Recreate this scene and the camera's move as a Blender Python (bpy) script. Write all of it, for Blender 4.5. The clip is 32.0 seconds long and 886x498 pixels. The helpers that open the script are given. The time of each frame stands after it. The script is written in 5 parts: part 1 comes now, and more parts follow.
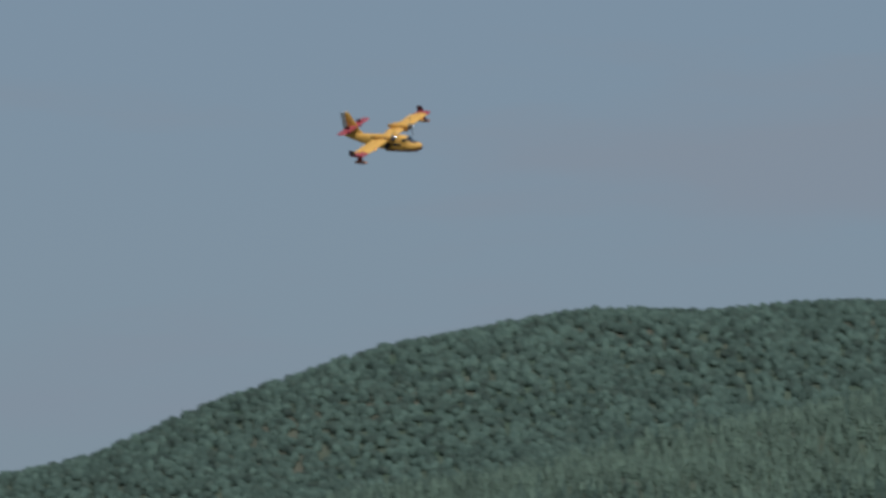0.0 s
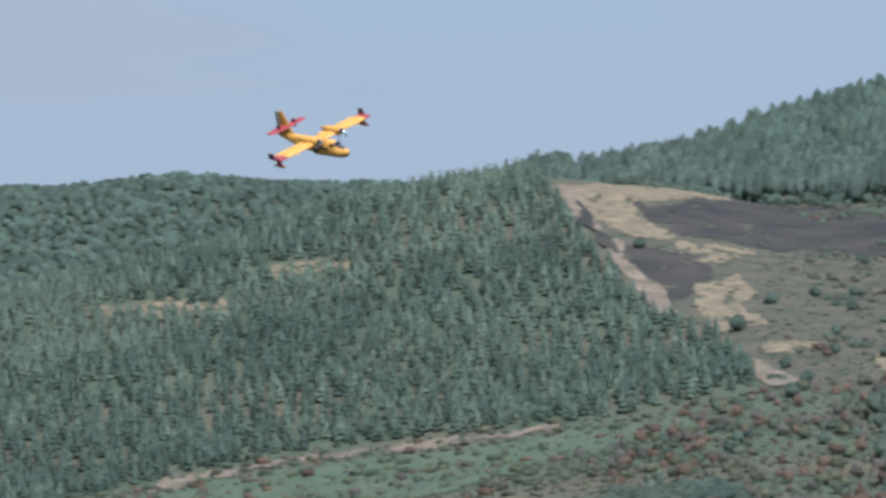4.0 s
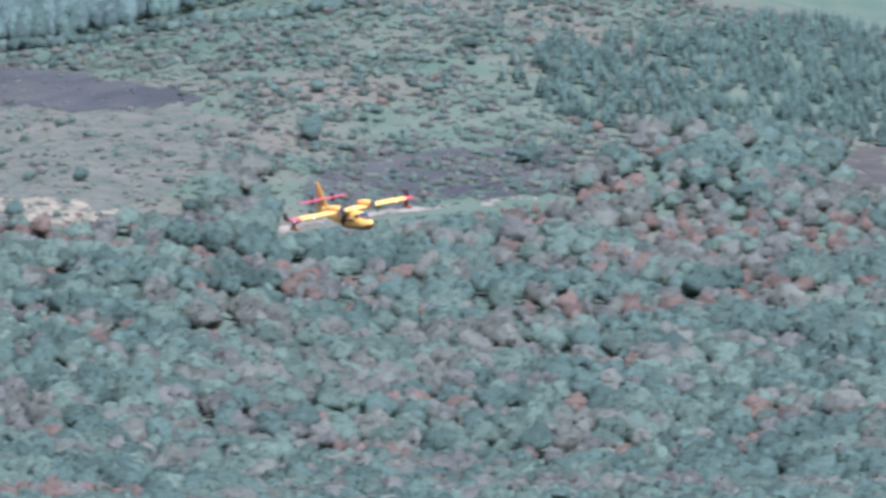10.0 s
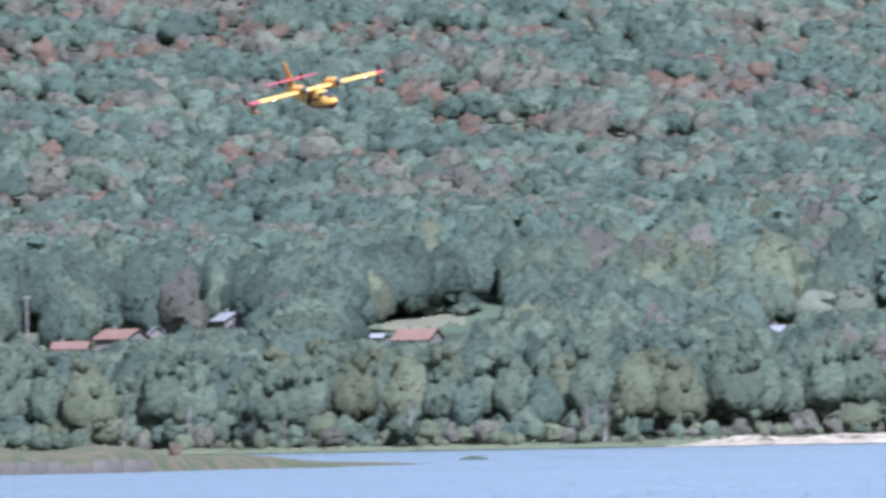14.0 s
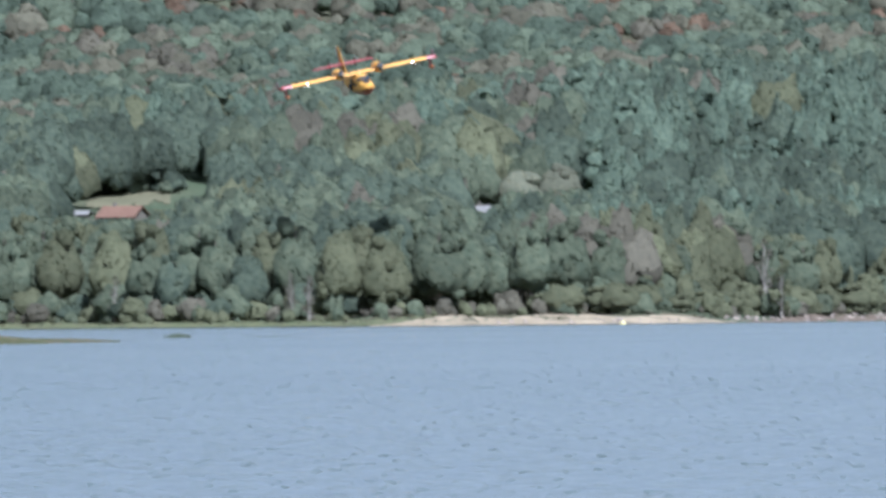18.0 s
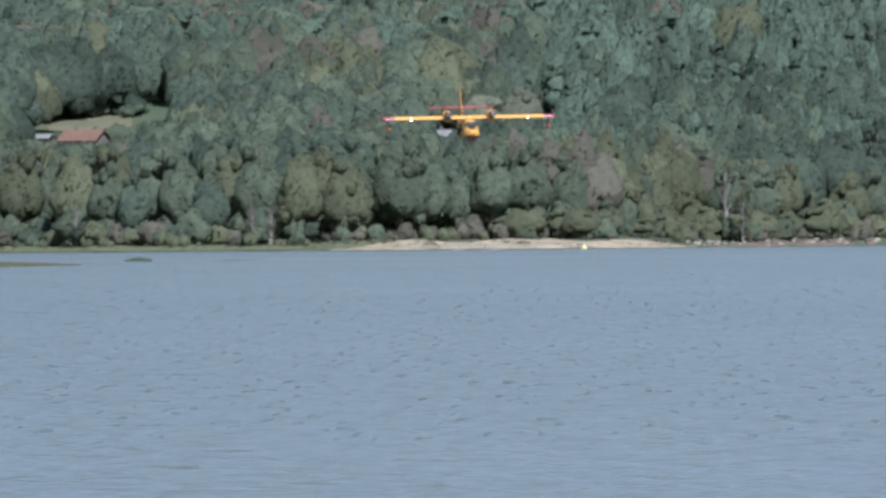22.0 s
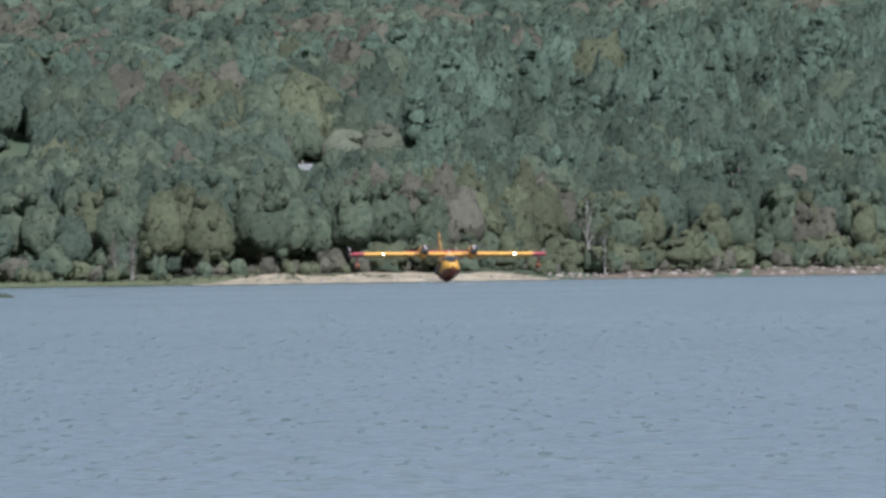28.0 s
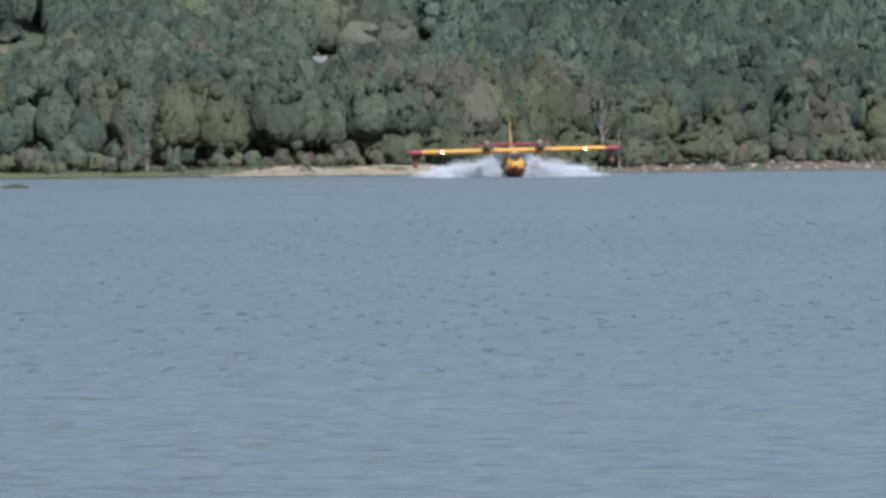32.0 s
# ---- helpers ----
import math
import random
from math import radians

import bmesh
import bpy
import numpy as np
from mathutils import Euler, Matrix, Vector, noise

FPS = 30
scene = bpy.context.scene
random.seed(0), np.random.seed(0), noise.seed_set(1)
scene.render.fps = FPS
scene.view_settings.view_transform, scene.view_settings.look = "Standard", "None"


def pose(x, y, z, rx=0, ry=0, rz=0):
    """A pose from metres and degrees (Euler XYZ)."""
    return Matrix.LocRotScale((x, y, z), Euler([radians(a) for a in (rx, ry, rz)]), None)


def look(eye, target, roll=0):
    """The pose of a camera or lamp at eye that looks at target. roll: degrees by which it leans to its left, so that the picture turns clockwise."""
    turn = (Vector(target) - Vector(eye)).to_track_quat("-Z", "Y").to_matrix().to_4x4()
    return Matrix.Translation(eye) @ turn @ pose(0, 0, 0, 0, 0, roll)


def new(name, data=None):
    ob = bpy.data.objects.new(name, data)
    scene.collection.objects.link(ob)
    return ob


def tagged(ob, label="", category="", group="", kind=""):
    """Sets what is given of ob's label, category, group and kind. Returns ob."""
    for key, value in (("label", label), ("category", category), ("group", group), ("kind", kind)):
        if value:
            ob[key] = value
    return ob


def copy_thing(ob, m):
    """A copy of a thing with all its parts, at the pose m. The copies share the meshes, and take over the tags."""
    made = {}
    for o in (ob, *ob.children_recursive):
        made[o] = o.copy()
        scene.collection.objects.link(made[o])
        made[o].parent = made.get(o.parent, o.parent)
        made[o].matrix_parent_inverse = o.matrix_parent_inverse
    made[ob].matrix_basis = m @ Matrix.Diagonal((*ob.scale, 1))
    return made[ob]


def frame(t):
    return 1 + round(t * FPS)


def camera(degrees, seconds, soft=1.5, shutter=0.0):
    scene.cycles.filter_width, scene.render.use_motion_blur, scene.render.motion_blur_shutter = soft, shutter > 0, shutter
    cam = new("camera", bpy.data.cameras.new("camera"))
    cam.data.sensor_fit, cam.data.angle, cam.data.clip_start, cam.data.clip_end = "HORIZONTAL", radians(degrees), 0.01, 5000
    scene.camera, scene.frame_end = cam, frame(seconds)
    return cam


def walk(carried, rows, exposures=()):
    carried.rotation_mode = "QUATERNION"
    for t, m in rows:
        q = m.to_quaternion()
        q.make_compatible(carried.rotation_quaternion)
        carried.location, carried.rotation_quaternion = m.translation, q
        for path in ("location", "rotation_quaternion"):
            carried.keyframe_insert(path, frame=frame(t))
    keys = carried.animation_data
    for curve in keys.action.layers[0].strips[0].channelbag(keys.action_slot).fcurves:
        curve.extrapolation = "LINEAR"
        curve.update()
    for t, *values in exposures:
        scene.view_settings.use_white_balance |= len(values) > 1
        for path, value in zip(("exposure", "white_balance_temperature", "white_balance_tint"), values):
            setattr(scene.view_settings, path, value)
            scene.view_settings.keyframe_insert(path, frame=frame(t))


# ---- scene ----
# The camera stands on the near beach, two metres above the lake, with a long lens, and is panned by hand.
EYE = Vector((0, 0, 2.0))
F = 24000.0   # focal length in units of the bearing and rise numbers used in the plan
cam = camera(3.742, 32.0, soft=3.3, shutter=0.5)
PATH = [
    (0.0, -11.6528, 3.1287, -0.61), (0.5, -11.1242, 2.9628, -1.02), (1.0, -10.6861, 2.8981, -0.90), (1.5, -10.2731, 2.9438, -0.95), (2.0, -9.8367, 2.8514, -0.87),
    (2.5, -9.2320, 2.6316, -0.84), (3.0, -8.8639, 2.4784, -0.92), (3.5, -8.5853, 2.5823, -0.86), (4.0, -8.1374, 2.6001, -0.86), (4.5, -7.7172, 2.4780, -0.81),
    (6.5, -6.4133, 2.3692, -1.13), (7.0, -6.0732, 2.2836, -0.87), (7.5, -5.8327, 2.2595, -0.71), (8.0, -5.1470, 2.0784, -0.93), (8.5, -4.7173, 1.9846, -0.99),
    (9.0, -4.5043, 1.8947, -0.92), (9.5, -4.6497, 1.8130, -0.88), (10.0, -4.3629, 1.9080, -0.83), (10.5, -3.9043, 1.7799, -0.65), (11.0, -3.6766, 1.5608, -1.02),
    (11.5, -3.3735, 1.3643, -1.02), (12.0, -2.9987, 0.9082, -1.32), (12.5, -2.7853, 0.8779, -1.42), (13.0, -2.6561, 0.9410, -1.34), (13.5, -2.6888, 0.7761, -0.88),
    (14.0, -2.1635, 0.8045, -1.04), (14.5, -1.8863, 0.7416, -1.00), (15.0, -1.7185, 0.6089, -0.89), (15.5, -1.6165, 0.5110, -0.80), (17.5, -1.2277, 0.3897, -0.43),
    (18.0, -0.9248, 0.2759, -0.54), (18.5, -0.7122, 0.0369, -0.82), (19.0, -0.7232, 0.1746, -0.99), (19.5, -0.7497, -0.0083, -0.85), (20.0, -0.5566, -0.1073, -0.75),
    (20.5, -0.4900, -0.1776, -0.67), (21.0, -0.4264, -0.2806, -0.57), (21.5, -0.6830, -0.1761, -0.58), (22.0, -0.7641, -0.0456, -0.44), (22.5, -0.4377, -0.0886, -0.72),
    (23.0, -0.1458, -0.0858, -0.84), (23.5, 0.0450, -0.1251, -0.83), (24.0, -0.0060, -0.0463, -0.87), (24.5, -0.1479, 0.0586, -0.87), (25.0, -0.2352, 0.1251, -0.80),
    (25.5, -0.2235, -0.0626, -0.64), (27.5, -0.1153, -0.0200, -0.96), (28.0, -0.1797, 0.0898, -0.85), (28.5, -0.2056, -0.0828, -0.66), (29.0, -0.1203, -0.1884, -0.75),
    (29.5, -0.0444, -0.3358, -0.76), (30.0, -0.0654, -0.3489, -0.72), (30.5, -0.1668, -0.3655, -0.59), (31.0, -0.2639, -0.1522, -0.52), (31.5, -0.3010, -0.1911, -0.55),
    (32.0, -0.2450, -0.3627, -0.57),
]


def aim(az, el, roll):
    a, e = radians(az), radians(el)
    return look(EYE, EYE + 1000 * Vector((math.sin(a) * math.cos(e), math.cos(a) * math.cos(e), math.sin(e))), roll)


walk(cam, [(t, aim(az, el, roll)) for t, az, el, roll in PATH],
     exposures=[(t, 1.0 + x, k, g) for t, x, k, g in ((0, -0.85, 5050, 8), (1, -0.65, 5050, 9), (2, -0.4, 5050, 11), (3, -0.15, 5050, 13), (4, 0.0, 5020, 15), (7, 0.5, 4720, 19), (9, 0.78, 4580, 23), (13, 0.82, 4700, 23), (18, 0.38, 5080, 15), (21, 0.02, 5180, 13), (25, 0.02, 5200, 13), (32, -0.18, 5350, 13))])

# ---- daylight: hazy sun from the right, blue sky with faint low cloud ----
SUN_EL, SUN_AZ = 53.0, 156.0   # bearing from +y towards +x
world = bpy.data.worlds.new("sky")
scene.world = world
world.use_nodes = True
wn, wl = world.node_tree.nodes, world.node_tree.links
bg = wn["Background"]
sky = wn.new("ShaderNodeTexSky")
sky.sky_type = "NISHITA"
sky.sun_disc = False
sky.sun_elevation, sky.sun_rotation = radians(SUN_EL), radians(SUN_AZ)
sky.air_density, sky.dust_density, sky.ozone_density = 1.0, 0.9, 2.6
tc = wn.new("ShaderNodeTexCoord")
mp = wn.new("ShaderNodeMapping")
mp.inputs["Scale"].default_value = (22, 22, 120)
cn = wn.new("ShaderNodeTexNoise")
cn.inputs["Scale"].default_value = 1.0
cn.inputs["Detail"].default_value = 5.0
cr = wn.new("ShaderNodeMapRange")
cr.inputs["From Min"].default_value, cr.inputs["From Max"].default_value = 0.50, 0.70
cr.inputs["To Min"].default_value, cr.inputs["To Max"].default_value = 0.60, 1.0
cm = wn.new("ShaderNodeMix")
cm.data_type = "RGBA"
cm.inputs["B"].default_value = (5.5, 5.5, 5.2, 1)
wl.new(tc.outputs["Generated"], mp.inputs["Vector"])
wl.new(mp.outputs["Vector"], cn.inputs["Vector"])
wl.new(cn.outputs["Fac"], cr.inputs["Value"])
wl.new(cr.outputs["Result"], cm.inputs["Factor"])
wl.new(sky.outputs["Color"], cm.inputs["A"])
wl.new(cm.outputs["Result"], bg.inputs["Color"])
bg.inputs["Strength"].default_value = 0.043

lamp = bpy.data.lights.new("sun", "SUN")
lamp.energy, lamp.angle, lamp.color = 3.2, radians(3.0), (1.0, 0.94, 0.86)
sun = new("sun", lamp)
sun.matrix_world = look((math.sin(radians(SUN_AZ)) * 500, math.cos(radians(SUN_AZ)) * 500, 500 * math.tan(radians(SUN_EL))), (0, 0, 0))


# ---- materials ----
def mat(name, a, b, scale=1.0, rough=0.8, metal=0.0, bump=0.0, bscale=None, spec=0.5, island=0.0, obj=0.0, detail=4.0, lo=0.35, hi=0.65, c=None, cscale=0.05, trans=0.0, tone=0.0):
    """Two colours mixed by noise in metres; a third by a broader noise; island and obj: spread of value by piece and by object; tone: by plots as wide as a crown."""
    m = bpy.data.materials.new(name)
    m.use_nodes = True
    n, l = m.node_tree.nodes, m.node_tree.links
    p = n["Principled BSDF"]
    tex = n.new("ShaderNodeTexCoord")
    no = n.new("ShaderNodeTexNoise")
    no.inputs["Scale"].default_value, no.inputs["Detail"].default_value = scale, detail
    l.new(tex.outputs["Object"], no.inputs["Vector"])
    mr = n.new("ShaderNodeMapRange")
    mr.inputs["From Min"].default_value, mr.inputs["From Max"].default_value = lo, hi
    l.new(no.outputs["Fac"], mr.inputs["Value"])
    mx = n.new("ShaderNodeMix")
    mx.data_type = "RGBA"
    mx.inputs["A"].default_value, mx.inputs["B"].default_value = (*a, 1), (*b, 1)
    l.new(mr.outputs["Result"], mx.inputs["Factor"])
    out = mx.outputs["Result"]
    if c:
        no2 = n.new("ShaderNodeTexNoise")
        no2.inputs["Scale"].default_value, no2.inputs["Detail"].default_value = cscale, 3.0
        l.new(tex.outputs["Object"], no2.inputs["Vector"])
        mr2 = n.new("ShaderNodeMapRange")
        mr2.inputs["From Min"].default_value, mr2.inputs["From Max"].default_value = 0.48, 0.66
        l.new(no2.outputs["Fac"], mr2.inputs["Value"])
        mx2 = n.new("ShaderNodeMix")
        mx2.data_type = "RGBA"
        mx2.inputs["B"].default_value = (*c, 1)
        l.new(mr2.outputs["Result"], mx2.inputs["Factor"])
        l.new(out, mx2.inputs["A"])
        out = mx2.outputs["Result"]
    for spread, kind, sock in ((island, "ShaderNodeNewGeometry", "Random Per Island"), (obj, "ShaderNodeObjectInfo", "Random")):
        if spread:
            g = n.new(kind)
            r = n.new("ShaderNodeMapRange")
            r.inputs["To Min"].default_value, r.inputs["To Max"].default_value = 1 - spread, 1 + spread
            l.new(g.outputs[sock], r.inputs["Value"])
            hs = n.new("ShaderNodeHueSaturation")
            l.new(r.outputs["Result"], hs.inputs["Value"])
            l.new(out, hs.inputs["Color"])
            out = hs.outputs["Color"]
    if tone:
        vo, sp, r, hs = n.new("ShaderNodeTexVoronoi"), n.new("ShaderNodeSeparateColor"), n.new("ShaderNodeMapRange"), n.new("ShaderNodeHueSaturation")
        vo.inputs["Scale"].default_value = 0.13
        l.new(tex.outputs["Object"], vo.inputs["Vector"])
        l.new(vo.outputs["Color"], sp.inputs["Color"])
        r.inputs["To Min"].default_value, r.inputs["To Max"].default_value = 1 - tone, 1 + tone
        l.new(sp.outputs["Red"], r.inputs["Value"])
        l.new(r.outputs["Result"], hs.inputs["Value"])
        l.new(out, hs.inputs["Color"])
        out = hs.outputs["Color"]
    l.new(out, p.inputs["Base Color"])
    p.inputs["Roughness"].default_value, p.inputs["Metallic"].default_value = rough, metal
    p.inputs["Specular IOR Level"].default_value = spec if rough < 0.95 else 0.1
    if bump:
        bn = n.new("ShaderNodeTexNoise")
        bn.inputs["Scale"].default_value, bn.inputs["Detail"].default_value = bscale or scale * 3, 5.0
        l.new(tex.outputs["Object"], bn.inputs["Vector"])
        bp = n.new("ShaderNodeBump")
        bp.inputs["Distance"].default_value = bump
        l.new(bn.outputs["Fac"], bp.inputs["Height"])
        l.new(bp.outputs["Normal"], p.inputs["Normal"])
    if trans:
        tr, ms = n.new("ShaderNodeBsdfTranslucent"), n.new("ShaderNodeMixShader")
        ms.inputs["Fac"].default_value = trans
        l.new(out, tr.inputs["Color"])
        l.new(p.outputs["BSDF"], ms.inputs[1])
        l.new(tr.outputs["BSDF"], ms.inputs[2])
        l.new(ms.outputs["Shader"], n["Material Output"].inputs["Surface"])
    return m


def leafmat(name, a, b, tone=0.28, **k):
    a, b = np.multiply(a, (1.15, 1.10, 1.12)), np.multiply(b, (1.30, 1.25, 1.27))
    return mat(name, a, b, scale=1.0, rough=0.8, spec=0.2, trans=0.5, bump=0.3, bscale=1.2, detail=6.0, tone=tone, **k)


FOLIAGE = [("oak_leaves", (0.088, 0.116, 0.074), (0.124, 0.148, 0.092)),
           ("dark_oak_leaves", (0.066, 0.092, 0.065), (0.095, 0.121, 0.080)),
           ("olive_leaves", (0.112, 0.128, 0.072), (0.136, 0.148, 0.083)),
           ("rusty_leaves", (0.168, 0.116, 0.074), (0.142, 0.110, 0.072)),
           ("pale_leaves", (0.163, 0.182, 0.125), (0.194, 0.204, 0.134)),
           ("pine_needles", (0.085, 0.124, 0.088), (0.123, 0.163, 0.109)),
           ("young_pine_needles", (0.133, 0.182, 0.121), (0.175, 0.220, 0.142)),
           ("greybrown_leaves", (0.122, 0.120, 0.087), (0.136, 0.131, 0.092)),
           # Hillside leaves: oak, olive and pine again, with distance haze put into the colour.
           ("hazy_oak_leaves", (0.100, 0.132, 0.086), (0.127, 0.158, 0.101)),
           ("hazy_dark_oak_leaves", (0.077, 0.108, 0.075), (0.100, 0.133, 0.089)),
           ("hazy_olive_leaves", (0.130, 0.132, 0.090), (0.146, 0.144, 0.096)),
           ("hazy_pine_needles", (0.088, 0.122, 0.092), (0.124, 0.156, 0.114))]
LEAF = [leafmat(*q) for q in FOLIAGE]                                # woods
LEAFY = [leafmat(*q, tone=0.0, obj=0.18) for q in FOLIAGE]           # single trees
BARK = mat("bark", (0.16, 0.13, 0.10), (0.28, 0.25, 0.21), scale=2.0, rough=0.9, bump=0.02)
PALEBARK = mat("pale_bark", (0.36, 0.33, 0.28), (0.24, 0.21, 0.18), scale=1.5, rough=0.9)
HEATH = mat("heath", (0.066, 0.090, 0.052), (0.098, 0.106, 0.064), scale=0.05, rough=0.95, bump=0.4, bscale=0.5, detail=8, c=(0.115, 0.098, 0.062), cscale=0.012)
STRAW = mat("dry_grass", (0.260, 0.200, 0.115), (0.130, 0.112, 0.070), scale=0.22, rough=0.95, bump=0.2, bscale=0.8, detail=8)
BURNT = mat("dark_heather", (0.044, 0.042, 0.036), (0.070, 0.062, 0.048), scale=0.05, rough=0.95, bump=0.3, bscale=0.7, detail=8)
DIRT = mat("track_dirt", (0.250, 0.195, 0.130), (0.130, 0.108, 0.072), scale=0.12, rough=0.95, detail=7)
MEADOW = mat("meadow", (0.075, 0.105, 0.062), (0.105, 0.122, 0.072), scale=0.08, rough=0.95, detail=7)
SAND = mat("sand", (0.42, 0.345, 0.235), (0.17, 0.145, 0.098), scale=0.2, rough=0.95, bump=0.05, detail=8)
SHOREGRASS = mat("shore_grass", (0.085, 0.108, 0.055), (0.145, 0.140, 0.075), scale=0.3, rough=0.95, bump=0.08, detail=7)
ROCK = mat("rock", (0.34, 0.29, 0.24), (0.22, 0.18, 0.15), scale=1.5, rough=0.9, bump=0.05, obj=0.25)
CONCRETE = mat("pale_concrete", (0.165, 0.142, 0.108), (0.105, 0.092, 0.070), scale=0.6, rough=0.9, bump=0.01, obj=0.12)
MUD = mat("lake_mud", (0.20, 0.17, 0.12), (0.14, 0.12, 0.09), scale=0.3, rough=0.9)
YELLOW = mat("yellow_paint", (0.70, 0.37, 0.065), (0.60, 0.31, 0.055), scale=0.7, spec=0.3, rough=0.5, detail=6)
RED = mat("red_paint", (0.36, 0.055, 0.055), (0.28, 0.045, 0.045), scale=0.8, rough=0.35)
DARKRED = mat("dark_red_paint", (0.10, 0.025, 0.025), (0.07, 0.02, 0.02), scale=0.8, rough=0.4)
KEELRED = mat("keel_red_paint", (0.27, 0.062, 0.030), (0.17, 0.042, 0.025), scale=0.9, rough=0.45)
BLACK = mat("black_paint", (0.02, 0.02, 0.022), (0.035, 0.032, 0.03), scale=1.0, rough=0.5)
DARKMETAL = mat("dark_metal", (0.10, 0.09, 0.09), (0.16, 0.14, 0.13), scale=2.0, rough=0.4, metal=0.6)
STEEL = mat("polished_metal", (0.75, 0.74, 0.72), (0.62, 0.60, 0.58), scale=2.0, rough=0.25, metal=1.0)
ORANGE = mat("orange_red_paint", (0.42, 0.15, 0.050), (0.30, 0.10, 0.040), scale=0.9, rough=0.5)
PALEPAINT = mat("pale_grey_paint", (0.42, 0.42, 0.40), (0.34, 0.34, 0.33), scale=0.8, rough=0.5)
RUBBER = mat("tyre_rubber", (0.02, 0.02, 0.02), (0.035, 0.035, 0.035), scale=5.0, rough=0.8)
GLASSY = mat("cockpit_glass", (0.03, 0.04, 0.05), (0.04, 0.05, 0.06), scale=1.0, rough=0.05, spec=0.8)
PLASTER = mat("cream_plaster", (0.20, 0.18, 0.145), (0.155, 0.14, 0.11), scale=0.5, rough=0.9, bump=0.005)
TILE = mat("roof_tiles", (0.135, 0.072, 0.046), (0.180, 0.104, 0.068), scale=1.2, rough=0.85, obj=0.15)
GREYROOF = mat("grey_roof", (0.24, 0.232, 0.215), (0.18, 0.174, 0.162), scale=0.8, rough=0.7)
WOODPALE = mat("weathered_wood", (0.30, 0.25, 0.19), (0.22, 0.18, 0.14), scale=1.5, rough=0.9)
WHITE = mat("white_paint", (0.80, 0.79, 0.77), (0.72, 0.71, 0.69), scale=2.0, rough=0.5)
FOAM = mat("white_spray", (0.86, 0.88, 0.90), (0.78, 0.81, 0.84), scale=0.8, rough=0.9, spec=0.2)
LIT = bpy.data.materials.new("lit_lamp")
LIT.use_nodes = True
LIT.node_tree.nodes["Principled BSDF"].inputs["Emission Color"].default_value = (1, 0.93, 0.78, 1)
LIT.node_tree.nodes["Principled BSDF"].inputs["Emission Strength"].default_value = 7.0

# Lake: dark water with wind ripples; each point takes the slope of its ripple, so the far water keeps its sparkle.
WATER = bpy.data.materials.new("lake_water")
WATER.use_nodes = True
n_, l_ = WATER.node_tree.nodes, WATER.node_tree.links
wp = n_["Principled BSDF"]
wp.inputs["Base Color"].default_value = (0.086, 0.112, 0.108, 1)
wp.inputs["Roughness"].default_value = 0.12
wp.inputs["IOR"].default_value = 1.33
wtc = n_.new("ShaderNodeTexCoord")


def wnode(kind, **k):
    q = n_.new("ShaderNode" + kind)
    for a, v in k.items():
        q.inputs[a].default_value = v
    return q


def wnoise(scale, detail):
    m = wnode("Mapping", Scale=(*scale, 1))
    l_.new(wtc.outputs["Object"], m.inputs["Vector"])
    q = wnode("TexNoise", Scale=1.0, Detail=detail)
    l_.new(m.outputs["Vector"], q.inputs["Vector"])
    return q


def wmath(op, a, b):
    q = n_.new("ShaderNodeMath")
    q.operation = op
    for i, v in enumerate((a, b)):
        if isinstance(v, (int, float)):
            q.inputs[i].default_value = v
        else:
            l_.new(v, q.inputs[i])
    return q.outputs[0]


fine = wnoise((2.6, 3.4), 3.0)                 # small ripples
sepf = n_.new("ShaderNodeSeparateColor")
l_.new(fine.outputs["Color"], sepf.inputs["Color"])
offing = wnode("SeparateXYZ")
l_.new(wtc.outputs["Object"], offing.inputs["Vector"])
steep = None                                   # steep lee sides of single wavelets, longer further out
for scale, y0, y1, y2, y3 in (((4.2, 0.27), 140, 200, 320, 430), ((3.2, 0.06), 320, 430, 800, 1300)):
    dash = wnoise(scale, 2.0)
    streak = wnode("MapRange", **{"From Min": 0.645, "From Max": 0.665})
    l_.new(dash.outputs["Fac"], streak.inputs["Value"])
    rise_in = wnode("MapRange", **{"From Min": y0, "From Max": y1})
    fade_out = wnode("MapRange", **{"From Min": y2, "From Max": y3, "To Min": 1.0, "To Max": 0.0})
    l_.new(offing.outputs["Y"], rise_in.inputs["Value"])
    l_.new(offing.outputs["Y"], fade_out.inputs["Value"])
    one = wmath("MULTIPLY", streak.outputs["Result"], wmath("MULTIPLY", rise_in.outputs["Result"], fade_out.outputs["Result"]))
    steep = one if steep is None else wmath("ADD", steep, one)
gust = wnoise((0.012, 0.004), 3.0)             # wind bands
calm = wnode("MapRange", **{"From Min": 0.35, "From Max": 0.65, "To Min": 0.38, "To Max": 0.66})
l_.new(gust.outputs["Fac"], calm.inputs["Value"])
slope_x = wmath("MULTIPLY", wmath("SUBTRACT", sepf.outputs["Red"], 0.5), calm.outputs["Result"])
slope_y = wmath("MULTIPLY", wmath("SUBTRACT", sepf.outputs["Green"], 0.62), calm.outputs["Result"])
slope_y = wmath("ADD", slope_y, wmath("MULTIPLY", steep, -2.2))
comb = wnode("CombineXYZ", Z=1.0)
l_.new(slope_x, comb.inputs["X"])
l_.new(slope_y, comb.inputs["Y"])
nrm = n_.new("ShaderNodeVectorMath")
nrm.operation = "NORMALIZE"
l_.new(comb.outputs["Vector"], nrm.inputs[0])
l_.new(nrm.outputs["Vector"], wp.inputs["Normal"])


